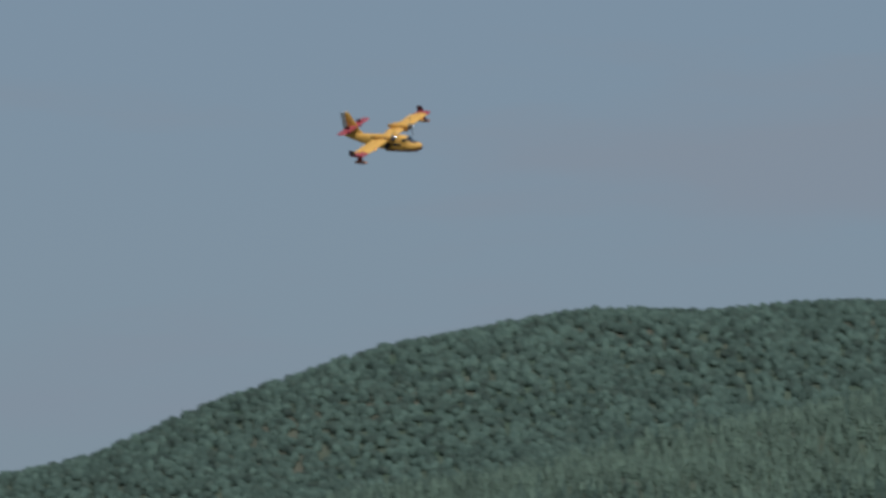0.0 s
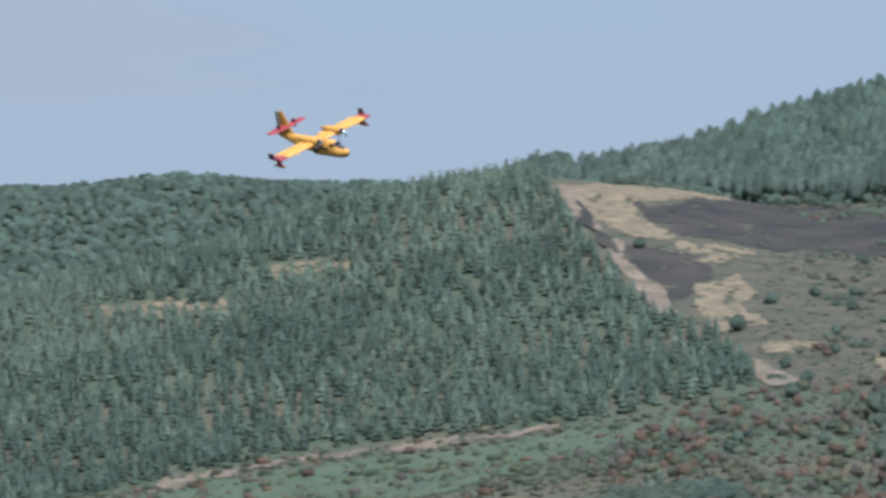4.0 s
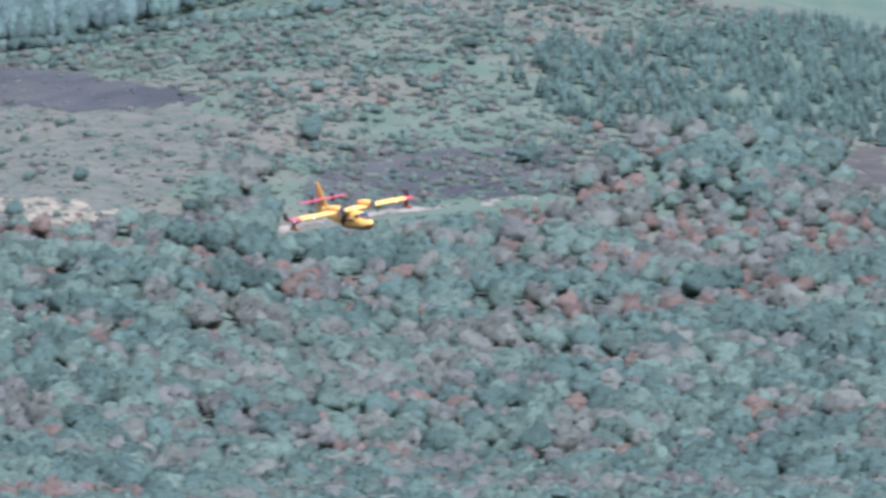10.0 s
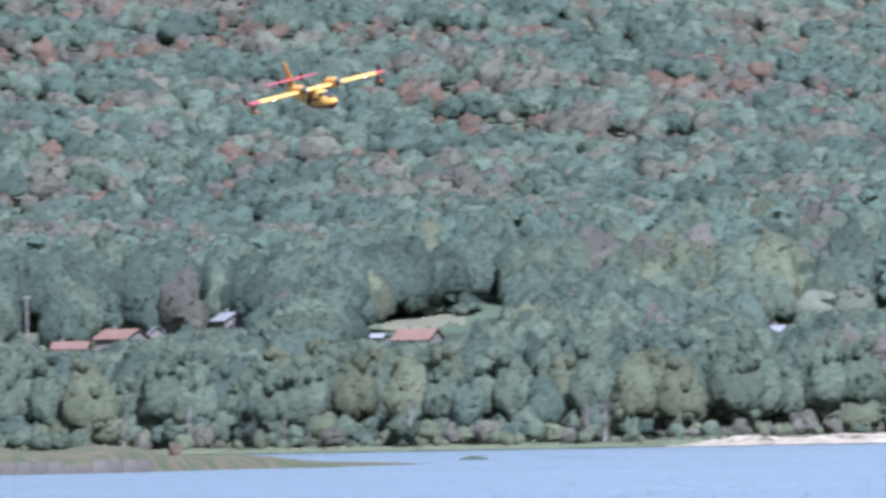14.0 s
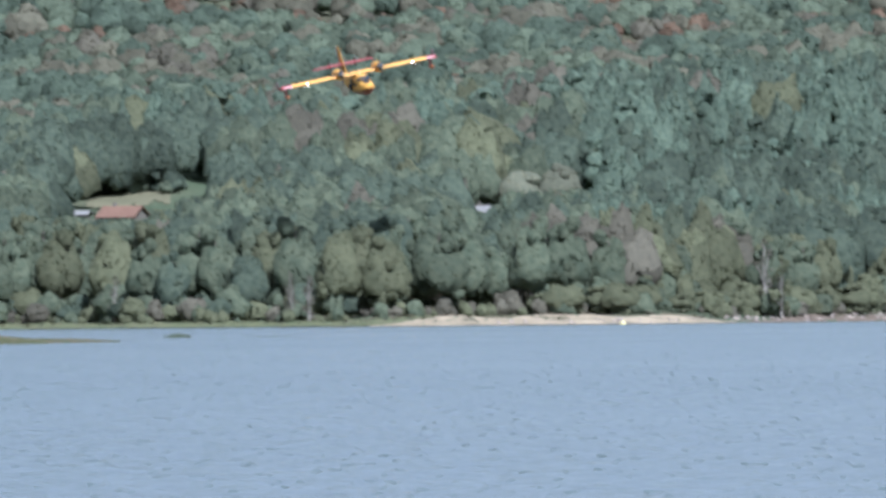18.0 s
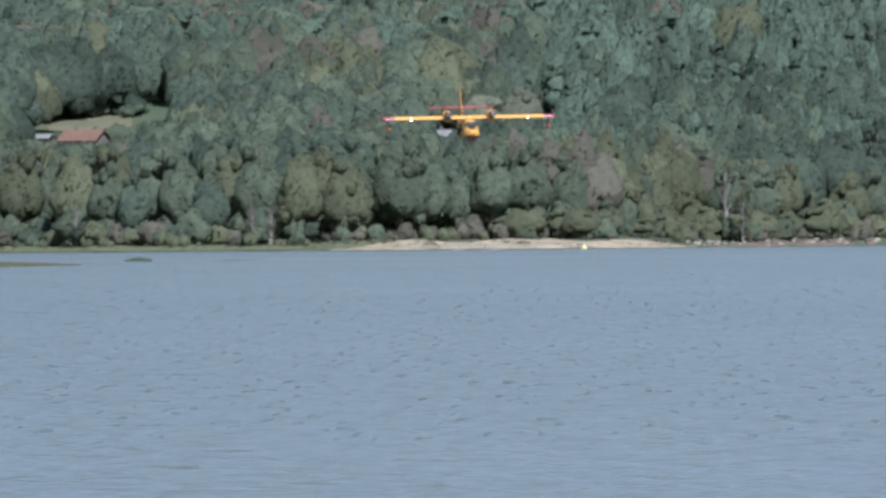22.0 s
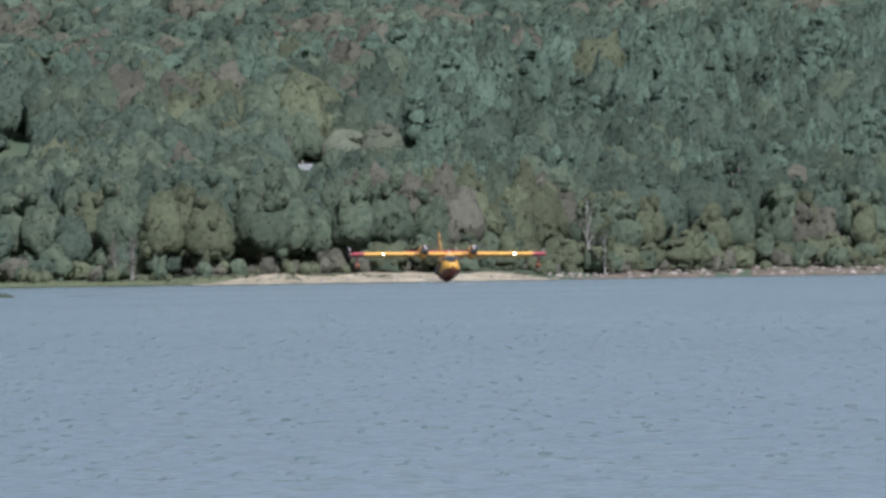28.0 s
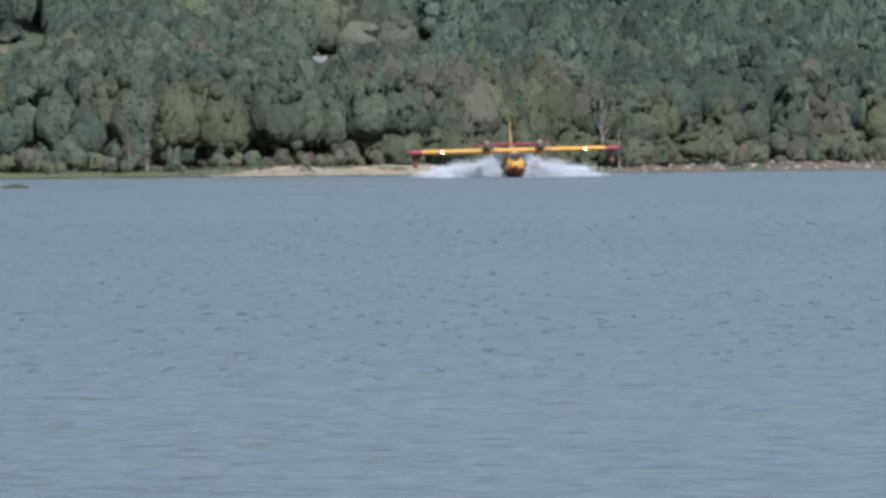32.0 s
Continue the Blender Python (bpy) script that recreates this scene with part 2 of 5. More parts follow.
# ---- mesh helpers ----
def mesh_from(name, v, f, materials, midx=None, smooth=None, normals=None):
    """A mesh from arrays: vertices (n,3), faces (m,3) or (m,4)."""
    me = bpy.data.meshes.new(name)
    v, f = np.asarray(v, np.float32), np.asarray(f, np.int32)
    k = f.shape[1]
    if normals is not None:   # turn every face to the outside of its crown
        out = np.einsum("ij,ij->i", np.cross(v[f[:, 1]] - v[f[:, 0]], v[f[:, 2]] - v[f[:, 0]]), np.asarray(normals, np.float32)[f].sum(1)) < 0
        f[out] = f[out][:, ::-1]
    me.vertices.add(len(v))
    me.vertices.foreach_set("co", v.ravel())
    me.loops.add(f.size)
    me.loops.foreach_set("vertex_index", f.ravel())
    me.polygons.add(len(f))
    me.polygons.foreach_set("loop_start", np.arange(0, f.size, k, dtype=np.int32))
    for m in materials:
        me.materials.append(m)
    if midx is not None:
        me.polygons.foreach_set("material_index", np.asarray(midx, np.int32))
    if smooth is not None:
        me.polygons.foreach_set("use_smooth", np.broadcast_to(np.asarray(smooth, bool), len(f)).copy())
    me.update(calc_edges=True)
    me.validate()
    if normals is not None:   # foliage: shade each leaf clump by the swell of its crown
        me.normals_split_custom_set_from_vertices(np.asarray(normals, np.float32))
    return me


def part(name, bm, material, parent, label="", smooth=False):
    me = bpy.data.meshes.new(name)
    bmesh.ops.recalc_face_normals(bm, faces=bm.faces)
    bm.to_mesh(me)
    bm.free()
    for m in (material if isinstance(material, (list, tuple)) else [material]):
        me.materials.append(m)
    if smooth:
        me.polygons.foreach_set("use_smooth", np.ones(len(me.polygons), bool))
    ob = new(name, me)
    if parent:
        ob.parent = parent
    if label:
        tagged(ob, label=label)
    return ob


def box(bm, x0, x1, y0, y1, z0, z1, bevel=0.0):
    r = bmesh.ops.create_cube(bm, size=1.0, matrix=Matrix.Translation(((x0 + x1) / 2, (y0 + y1) / 2, (z0 + z1) / 2)) @ Matrix.Diagonal((x1 - x0, y1 - y0, z1 - z0, 1)))
    if bevel:
        es = list({e for vv in r["verts"] for e in vv.link_edges})
        bmesh.ops.bevel(bm, geom=es, offset=bevel, segments=2, affect="EDGES")
    return bm


def loft(bm, rings, caps=True):
    """Skin through rings of equal count."""
    vs = [[bm.verts.new(p) for p in r] for r in rings]
    k = len(rings[0])
    for a, b in zip(vs, vs[1:]):
        for i in range(k):
            bm.faces.new((a[i], a[(i + 1) % k], b[(i + 1) % k], b[i]))
    if caps:
        bm.faces.new(vs[0][::-1])
        bm.faces.new(vs[-1])
    return bm


def tube(bm, a, b, ra, rb, k=8):
    a, b = Vector(a), Vector(b)
    q = (b - a).to_track_quat("Z", "Y").to_matrix()
    ring = [Vector((math.cos(2 * math.pi * i / k), math.sin(2 * math.pi * i / k), 0)) for i in range(k)]
    return loft(bm, [[a + q @ (r * ra) for r in ring], [b + q @ (r * rb) for r in ring]])


def empty(name, m, label, category, group="", kind=""):
    ob = new(name)
    ob.matrix_world = m
    return tagged(ob, label, category, group, kind)


# ---- the lie of the land ----
# Plan in polar form round the standpoint: bearing b (F units a radian, 0 = +y, negative = left) and distance d in metres.
LEAN = 0.01483


def sv(X, Y):
    """Bearing and rise of a landmark from the raw panorama numbers, levelled."""
    return (X - 4900) - (Y - 1238) * LEAN, -(X - 4900) * LEAN - (Y - 1238)


COLS = np.array([-5700, -4900, -4400, -3900, -3250, -2700, -1900, -900, 100, 800], float)
ROWS = np.array([2750, 3000, 3300, 3650, 3850, 4050, 4350, 4600, 4850], float)
HEIGHT = np.array([
    [13, 13, 13, 13, 14, 14, 14, 14, 12, 13],
    [28, 30, 32, 33, 38, 38, 33, 35, 36, 40],
    [45, 52, 55, 58, 64, 62, 50, 52, 58, 64],
    [66, 80, 86, 92, 99, 108, 92, 90, 86, 92],
    [80, 98, 106, 112, 126, 135, 122, 115, 105, 112],
    [104, 125, 138, 150, 166, 166, 158, 142, 128, 135],
    [138, 158, 177, 196, 221, 208, 225, 192, 165, 170],
    [145, 172, 188, 188, 205, 232, 268, 232, 194, 200],
    [183, 234, 243, 246, 244, 268, 310, 275, 224, 230]], float)


def _cat(p0, p1, p2, p3, t):
    return 0.5 * (2 * p1 + (p2 - p0) * t + (2 * p0 - 5 * p1 + 4 * p2 - p3) * t * t + (3 * p1 - p0 - 3 * p2 + p3) * t ** 3)


def _knot(axis, x):
    x = np.clip(x, axis[0], axis[-1])
    i = np.clip(np.searchsorted(axis, x, side="right") - 1, 0, len(axis) - 2)
    return i, (x - axis[i]) / (axis[i + 1] - axis[i])


def _table(b, d):
    i, u = _knot(COLS, b)
    j, v = _knot(ROWS, d)
    H, n, m = HEIGHT, len(ROWS) - 1, len(COLS) - 1

    def row(jj):
        r = H[np.clip(jj, 0, n)]
        return _cat(r[np.arange(len(i)), np.clip(i - 1, 0, m)], r[np.arange(len(i)), i], r[np.arange(len(i)), i + 1], r[np.arange(len(i)), np.clip(i + 2, 0, m)], u)
    return _cat(row(j - 1), row(j), row(j + 1), row(j + 2), v)


def shore(b):
    """Distance of the far waterline."""
    return np.interp(b, [-2200, -1300, -400, 0, 450, 900], [2440, 2400, 2330, 2350, 2500, 2560]) + 6 * np.sin(b / 61.0) + 4 * np.sin(b / 23.0 + 1)


def ground_z(b, d):
    b, d = np.atleast_1d(np.asarray(b, float)), np.atleast_1d(np.asarray(d, float))
    b, d = np.broadcast_arrays(b, d)
    b, d = b.ravel(), d.ravel()
    s = shore(b)
    z = _table(b, d)
    t = np.clip((d - s) / (2750 - s), 0, 1)
    z1 = _table(b, np.full_like(d, 2750.0))
    low = np.where(t < 0.12, 2.2 * t / 0.12, 2.2 + (z1 - 2.2) * (np.maximum(t - 0.12, 0) / 0.88) ** 1.35)
    z = np.where(d < 2750, low, z)
    bed = np.maximum(-4.0, -0.03 * (s - d))
    near = 0.4 - np.clip((d - 5) / 20, 0, 1) * 4
    z = np.where(d < s, np.maximum(bed, near), z)
    x, y = d * np.sin(b / F), d * np.cos(b / F)
    ripple = 1.6 * np.sin(x / 31 + 1.3 * np.sin(y / 57)) * np.sin(y / 43 + x / 90) + 0.8 * np.sin(x / 13 + y / 17)
    z = z + np.where(d > s + 60, ripple * np.clip((d - s - 60) / 500, 0, 1), 0)
    wide = np.clip((np.abs(b) - 32000) / 6000, 0, 1)     # round the sides and behind: gentle dry land
    return z * (1 - wide) + wide * (0.5 + d * 0.012)


def xyz(b, d, up=0.0):
    z = ground_z(b, d) + up
    b, d = np.broadcast_arrays(np.atleast_1d(np.asarray(b, float)), np.atleast_1d(np.asarray(d, float)))
    return np.stack([d.ravel() * np.sin(b.ravel() / F), d.ravel() * np.cos(b.ravel() / F), z], 1)


DSCAN = np.arange(2460, 4860, 4.0)


def meet(b, e, dmin=2460):
    """Distance at which the sight line of that bearing and rise meets the ground."""
    z = ground_z(np.full_like(DSCAN, b), DSCAN)
    k = np.nonzero((z - 2.0 >= DSCAN * e / F) & (DSCAN >= dmin))[0]
    return float(DSCAN[k[0]]) if len(k) else 4850.0


# One ground sheet, fine where the hills are seen, coarse round the back.
gb = np.concatenate([np.linspace(-math.pi * F, -30000, 24), np.linspace(-26000, -7000, 14), np.arange(-6000, 1200, 40), np.linspace(2000, 26000, 14), np.linspace(30000, math.pi * F, 24)])
gd = np.concatenate([[0.02, 0.5, 3, 5, 8, 14, 25, 60, 200, 600, 1200, 1900, 2250], np.arange(2300, 2760, 10), np.arange(2760, 4980, 20)])
B, D = np.meshgrid(gb, gd)
gv = xyz(B.ravel(), D.ravel())
nb = len(gb)
ii, jj = np.meshgrid(np.arange(nb - 1), np.arange(len(gd) - 1))
k0 = (jj * nb + ii).ravel()
gf = np.stack([k0, k0 + 1, k0 + nb + 1, k0 + nb], 1)[:, ::-1]
ground = tagged(new("ground", mesh_from("ground", gv, gf, [HEATH], smooth=True)), "rolling heath and woodland ground rising from the lake", "ground", kind="structure")

# The lake, a flat sheet whose ripples drift towards the near beach.
wv = [(3400 * math.sin(a), 3400 * math.cos(a), 0) for a in np.linspace(-1.25, 1.25, 40)] + [(30, 4, 0), (-30, 4, 0)]
water_bm = bmesh.new()
water_bm.faces.new([water_bm.verts.new(p) for p in wv])
lake = tagged(part("water", water_bm, WATER, None), "rippled blue-grey lake water reflecting the sky", "lake", kind="structure")


def drape(name, corners, material, label, up=0.26, step=6.0, seed=0, holes=9.0):
    """A patch of ground cover that follows the land, ragged at its rim. corners: panorama numbers."""
    rnd = np.random.RandomState(seed)
    poly = np.array([sv(*c) for c in corners])
    dense = []
    for p, q in zip(poly, np.roll(poly, -1, 0)):
        k = max(2, int(np.hypot(*(q - p)) / 22))
        for t in np.arange(k) / k:
            dense.append(p + (q - p) * t + rnd.normal(0, 1, 2) * (9, 3.2))
    poly = np.array(dense)
    b0, e0 = poly.min(0)
    b1, e1 = poly.max(0)
    nbx, ney = max(3, int((b1 - b0) / step)), max(3, int((e1 - e0) / (step * 0.4)))
    bs, es = np.linspace(b0, b1, nbx), np.linspace(e0, e1, ney)
    P = np.array([(b, e) for e in es for b in bs])
    inside = np.zeros(len(P), bool)
    q = np.roll(poly, 1, 0)
    for (ax, ay), (cx, cy) in zip(poly, q):
        hit = ((ay > P[:, 1]) != (cy > P[:, 1])) & (P[:, 0] < (cx - ax) * (P[:, 1] - ay) / (cy - ay + 1e-9) + ax)
        inside ^= hit
    Z = np.stack([ground_z(np.full_like(DSCAN, b), DSCAN) for b in bs], 0)
    need = (Z - 2.0) / DSCAN * F
    need = np.maximum.accumulate(need, 1)
    dd = np.array([DSCAN[min(np.searchsorted(need[k % nbx], P[k, 1]), len(DSCAN) - 1)] for k in range(len(P))])
    v = xyz(P[:, 0], dd, up)
    f = []
    for j in range(ney - 1):
        for i in range(nbx - 1):
            k = j * nbx + i
            c = [k, k + 1, k + nbx + 1, k + nbx]
            if noise.noise(Vector((P[k, 0] / 34, P[k, 1] / 9, seed))) + 0.5 * noise.noise(Vector((P[k, 0] / 9, P[k, 1] / 3, seed))) > holes:
                continue
            if inside[c].sum() >= 3 and np.ptp(dd[c]) < 120:
                f.append(c)
    if f:
        return tagged(new(name, mesh_from(name, v, np.array(f), [material], smooth=True)), label, "ground cover", kind="structure")


drape("heath_patch", [(1700, 110), (1850, 112), (2150, 132), (2560, 200), (2700, 240), (2700, 300), (2560, 370), (2400, 440), (2150, 458), (2050, 430), (1960, 345), (1880, 315), (1800, 240)], mat("brown_heath_grass", (0.120, 0.104, 0.068), (0.070, 0.074, 0.048), scale=0.11, rough=0.95, bump=0.3, bscale=0.6, detail=8), "brown heath grass on the open slope", up=0.16, seed=30, holes=0.42)
drape("dry_grass_patch", [(1655, 81), (1888, 82), (2058, 102), (2170, 126), (2038, 122), (1888, 110), (1824, 122), (1814, 145), (1858, 163), (1908, 178), (1870, 190), (1788, 172), (1728, 135), (1688, 115)], STRAW, "pale straw-coloured dry grass on the hilltop", seed=1, holes=0.45)
drape("dry_grass_patch", [(1922, 262), (2008, 250), (2032, 278), (2005, 316), (2052, 316), (2040, 335), (1958, 352), (1916, 310)], STRAW, "pale straw-coloured dry grass streak", up=0.36, seed=31, holes=0.4)
drape("dry_grass_patch", [(1888, 186), (2030, 200), (2042, 214), (1940, 230), (1888, 214)], STRAW, "pale straw-coloured dry grass", up=0.3, seed=4, holes=0.1)
drape("dark_heather_patch", [(1812, 123), (1978, 113), (2158, 128), (2358, 150), (2558, 178), (2660, 206), (2458, 228), (2258, 213), (2058, 203), (1908, 178), (1828, 153)], BURNT, "dark brown heather slope", up=0.32, seed=2, holes=0.5)
drape("dark_heather_patch", [(1773, 183), (1888, 208), (1965, 233), (1912, 282), (1872, 302), (1808, 228)], BURNT, "dark brown heather slope", up=0.32, seed=3, holes=0.4)
drape("dry_grass_patch", [(2238, 378), (2408, 376), (2440, 396), (2560, 413), (2458, 428), (2258, 418)], STRAW, "patchy dry grass among shrubs", up=0.3, seed=7, holes=0.2)
drape("dry_grass_patch", [(2036, 366), (2150, 366), (2140, 384), (2046, 390)], STRAW, "patchy dry grass among shrubs", up=0.3, seed=17, holes=0.2)
drape("dirt_track", [(1656, 90), (1706, 90), (1732, 126), (1792, 196), (1844, 252), (1896, 316), (1842, 320), (1796, 250), (1744, 180), (1684, 125)], DIRT, "pale bare firebreak track", up=0.44, step=4.5, seed=5)
drape("ditch", [(1700, 118), (1712, 118), (1750, 165), (1800, 222), (1792, 224), (1740, 172)], BURNT, "dark ditch along the firebreak", up=0.62, step=3.0, seed=18)
drape("dirt_track", [(2022, 396), (2060, 406), (2102, 436), (2058, 452), (2024, 424)], DIRT, "pale bare firebreak track", up=0.4, step=4.5, seed=6)
drape("forest_path", [(960, 622), (1180, 572), (1420, 545), (1540, 530), (1690, 512), (1690, 522), (1540, 542), (1190, 584), (960, 632)], DIRT, "narrow pale path below the pines", step=4.5, seed=8)
drape("meadow_strip", [(940, 640), (1190, 590), (1540, 550), (1790, 515), (2000, 480), (1900, 520), (1600, 600), (1300, 680), (900, 720)], MEADOW, "green meadow strip below the path", seed=9)
drape("bare_patch", [(1150, 240), (1210, 222), (1330, 218), (1330, 232), (1240, 250), (1160, 258)], STRAW, "bare dry clearing in the pines", seed=10, holes=0.16)
drape("bare_patch", [(800, 305), (900, 300), (1040, 285), (1130, 300), (1100, 325), (960, 325), (830, 320)], STRAW, "bare dry clearing in the pines", seed=11, holes=0.16)
drape("bare_patch", [(240, 455), (300, 452), (300, 466), (240, 468)], STRAW, "bare dry clearing in the pines", seed=12, holes=0.16)
drape("dirt_track", [(2760, 433), (2880, 410), (3010, 396), (3140, 384), (3240, 374), (3240, 379), (3140, 390), (3010, 402), (2890, 417), (2770, 439)], DIRT, "pale track across the moor", step=4.0, seed=13, holes=0.25)
drape("dark_heather_patch", [(2800, 405), (2850, 330), (3000, 290), (3250, 280), (3420, 330), (3300, 365), (3140, 375), (3000, 388), (2880, 402)], BURNT, "purple-brown heather slope", seed=14, holes=0.22)
drape("scree_patch", [(3740, 330), (3800, 285), (3900, 270), (4000, 280), (3990, 380), (3930, 420), (3800, 420)], mat("stony_ground", (0.052, 0.046, 0.034), (0.076, 0.064, 0.044), scale=0.12, rough=0.95, bump=0.4, bscale=0.6, detail=8), "grey stony clearing", seed=15, holes=0.22)
drape("hay_field", [(3885, 1040), (3960, 1032), (4040, 1033), (4035, 1054), (3960, 1062), (3885, 1062)], mat("mown_field", (0.155, 0.148, 0.09), (0.125, 0.122, 0.075), scale=0.1, rough=0.95, detail=7), "mown tan field behind the house", seed=16)

# Beach strip, sandy in the middle, grassy towards one side, stony towards the other.
for bname, lo, hi, w0, w1, m, lab in (("grass_bank", -2100, -260, 1, 30, SHOREGRASS, "low green grassy lake bank"), ("sand_beach", -520, 130, -3, 34, SAND, "pale sandy beach"), ("stony_beach", 120, 950, -3, 22, mat("stony_beach_ground", (0.17, 0.135, 0.10), (0.11, 0.088, 0.065), scale=0.25, rough=0.95, bump=0.08, detail=8), "brown stony beach")):
    bb = np.arange(lo, hi + 1, 10.0)
    dw = np.linspace(0, 1, 7)
    vv = []
    for t in dw:
        edge = np.clip(np.minimum(bb - lo, hi - bb) / 150, 0.15, 1)
        vv.append(xyz(bb, shore(bb) + w0 + (w1 - w0) * t * edge * (1 + 0.25 * np.sin(bb / 37)), 0.12 + 0.05 * (m is SAND)))
    vv = np.concatenate(vv)
    k = len(bb)
    ff = np.array([(j * k + i, j * k + i + 1, j * k + k + i + 1, j * k + k + i) for j in range(6) for i in range(k - 1)])
    tagged(new(bname, mesh_from(bname, vv, ff, [m], smooth=True)), lab, "beach", kind="structure")


# ---- trees as arrays: crown templates, then copies joined into one wood ----
def ico(level=0):
    bm = bmesh.new()
    bmesh.ops.create_icosphere(bm, subdivisions=level + 1, radius=1.0)
    v = np.array([x.co[:] for x in bm.verts])
    f = np.array([[y.index for y in x.verts] for x in bm.faces])
    bm.free()
    return v, f


ICO0, ICO1 = ico(0), ico(1)


OCT = (np.array([(1, 0, 0), (-1, 0, 0), (0, 1, 0), (0, -1, 0), (0, 0, 1), (0, 0, -1)], float),
       np.array([(0, 2, 4), (2, 1, 4), (1, 3, 4), (3, 0, 4), (2, 0, 5), (1, 2, 5), (3, 1, 5), (0, 3, 5)]))


def fuzz(v, f, count, size, seed, loose=0.22):
    """Leaf sprays strewn over a skin, turned every way round its outward direction, some standing proud of it."""
    r = np.random.RandomState(seed)
    cr = np.cross(v[f[:, 1]] - v[f[:, 0]], v[f[:, 2]] - v[f[:, 0]])
    area = np.linalg.norm(cr, axis=1)
    k = r.choice(len(f), count, p=area / area.sum())
    u, w = r.uniform(0, 1, (2, count, 1))
    u, w = np.where(u + w > 1, 1 - u, u), np.where(u + w > 1, 1 - w, w)
    nr = cr[k] / area[k][:, None]
    s = size * r.uniform(0.5, 1.5, (count, 1))
    c = v[f[k, 0]] * (1 - u - w) + v[f[k, 1]] * u + v[f[k, 2]] * w + nr * s * r.uniform(0.0, 0.14, (count, 1))
    nr = nr + r.normal(0, loose, (count, 3))
    nr /= np.linalg.norm(nr, axis=1)[:, None]
    a = np.cross(nr, r.normal(size=(count, 3)))
    a /= np.linalg.norm(a, axis=1)[:, None]
    e = np.cross(nr, a)
    return np.stack([c + a * s, c - a * s * 0.6 + e * s * 0.8, c - a * s * 0.5 - e * s * 0.8], 1).reshape(-1, 3), np.arange(3 * count).reshape(-1, 3)


def leafy(v, f, count, size, seed, loose=0.22):
    """A skin with its leaf sprays: vertices, triangles, shading directions."""
    n = soften(v, f)
    w, g = fuzz(v, f, count, size, seed, loose)
    m = np.cross(w[1::3] - w[0::3], w[2::3] - w[0::3])
    return np.concatenate([v, w]), np.concatenate([f, g + len(v)]), np.concatenate([n, np.repeat(m / np.linalg.norm(m, axis=1)[:, None], 3, 0)])


def swell(rings, segs, low, radii, lift, seed, big=5, small=30, amp=(0.30, 0.16), taper=0.0, rough=0.05):
    """A crown as one skin that swells over large boughs and small leaf clumps; low: the angle at which it ends below, taper: how far it narrows upward."""
    r = np.random.RandomState(seed)
    ang = np.radians(np.linspace(low, 90, rings + 1)[:-1])
    U = []
    for i, p in enumerate(ang):
        q = (np.arange(segs) + 0.5 * (i % 2) + r.uniform(-0.22, 0.22, segs)) * 2 * math.pi / segs
        pp = p + r.uniform(-0.2, 0.2, segs) * (ang[1] - ang[0])
        U.append(np.stack([np.cos(q) * np.cos(pp), np.sin(q) * np.cos(pp), np.sin(pp)], 1))
    U = np.concatenate(U + [np.array([[0, 0, 1.0]])])
    F_ = []
    for i in range(rings - 1):
        for j in range(segs):
            a, c = i * segs + j, i * segs + (j + 1) % segs
            d, e = a + segs, c + segs
            F_ += [(a, c, d), (c, e, d)] if i % 2 == 0 else [(a, c, e), (a, e, d)]
    F_ += [((rings - 1) * segs + j, (rings - 1) * segs + (j + 1) % segs, len(U) - 1) for j in range(segs)]

    def bumps(count, w0, w1):
        c = r.normal(size=(count, 3))
        c[:, 2] = np.abs(c[:, 2]) - 0.35
        c /= np.linalg.norm(c, axis=1)[:, None]
        w = r.uniform(w0, w1, count)
        gap = np.arccos(np.clip(U @ c.T, -1, 1)) / w
        return np.sqrt(np.clip(1 - gap ** 2, 0, 1)).max(1)
    k = 1 + amp[0] * (bumps(big, 0.55, 0.95) - 0.65) + amp[1] * (bumps(small, 0.22, 0.45) - 0.6) + rough * r.normal(size=len(U))
    P = U * np.array(radii) * k[:, None]
    z = (P[:, 2] - P[:, 2].min()) / np.ptp(P[:, 2])
    P[:, :2] *= (1 - taper * z ** 1.2)[:, None]
    return P + [0, 0, lift], np.array(F_)


def soften(v, f, k=0.5):
    """Shading directions of a skin: its own, eased towards those of the whole crown, since a leaf spray catches light from all round."""
    cr = np.cross(v[f[:, 1]] - v[f[:, 0]], v[f[:, 2]] - v[f[:, 0]])
    n = np.zeros_like(v)
    for i in range(3):
        np.add.at(n, f[:, i], cr)
    n /= np.linalg.norm(n, axis=1)[:, None] + 1e-9
    u = v - [*v[:, :2].mean(0), v[:, 2].min() + np.ptp(v[:, 2]) * 0.25]
    u /= np.linalg.norm(u, axis=1)[:, None] + 1e-9
    n = n * (1 - k) + u * k + [0, 0, 0.3]
    return n / np.linalg.norm(n, axis=1)[:, None]


def join(pieces):
    V, T, off = [], [], 0
    for v, f in pieces:
        V.append(v), T.append(f + off)
        off += len(v)
    return np.concatenate(V), np.concatenate(T)


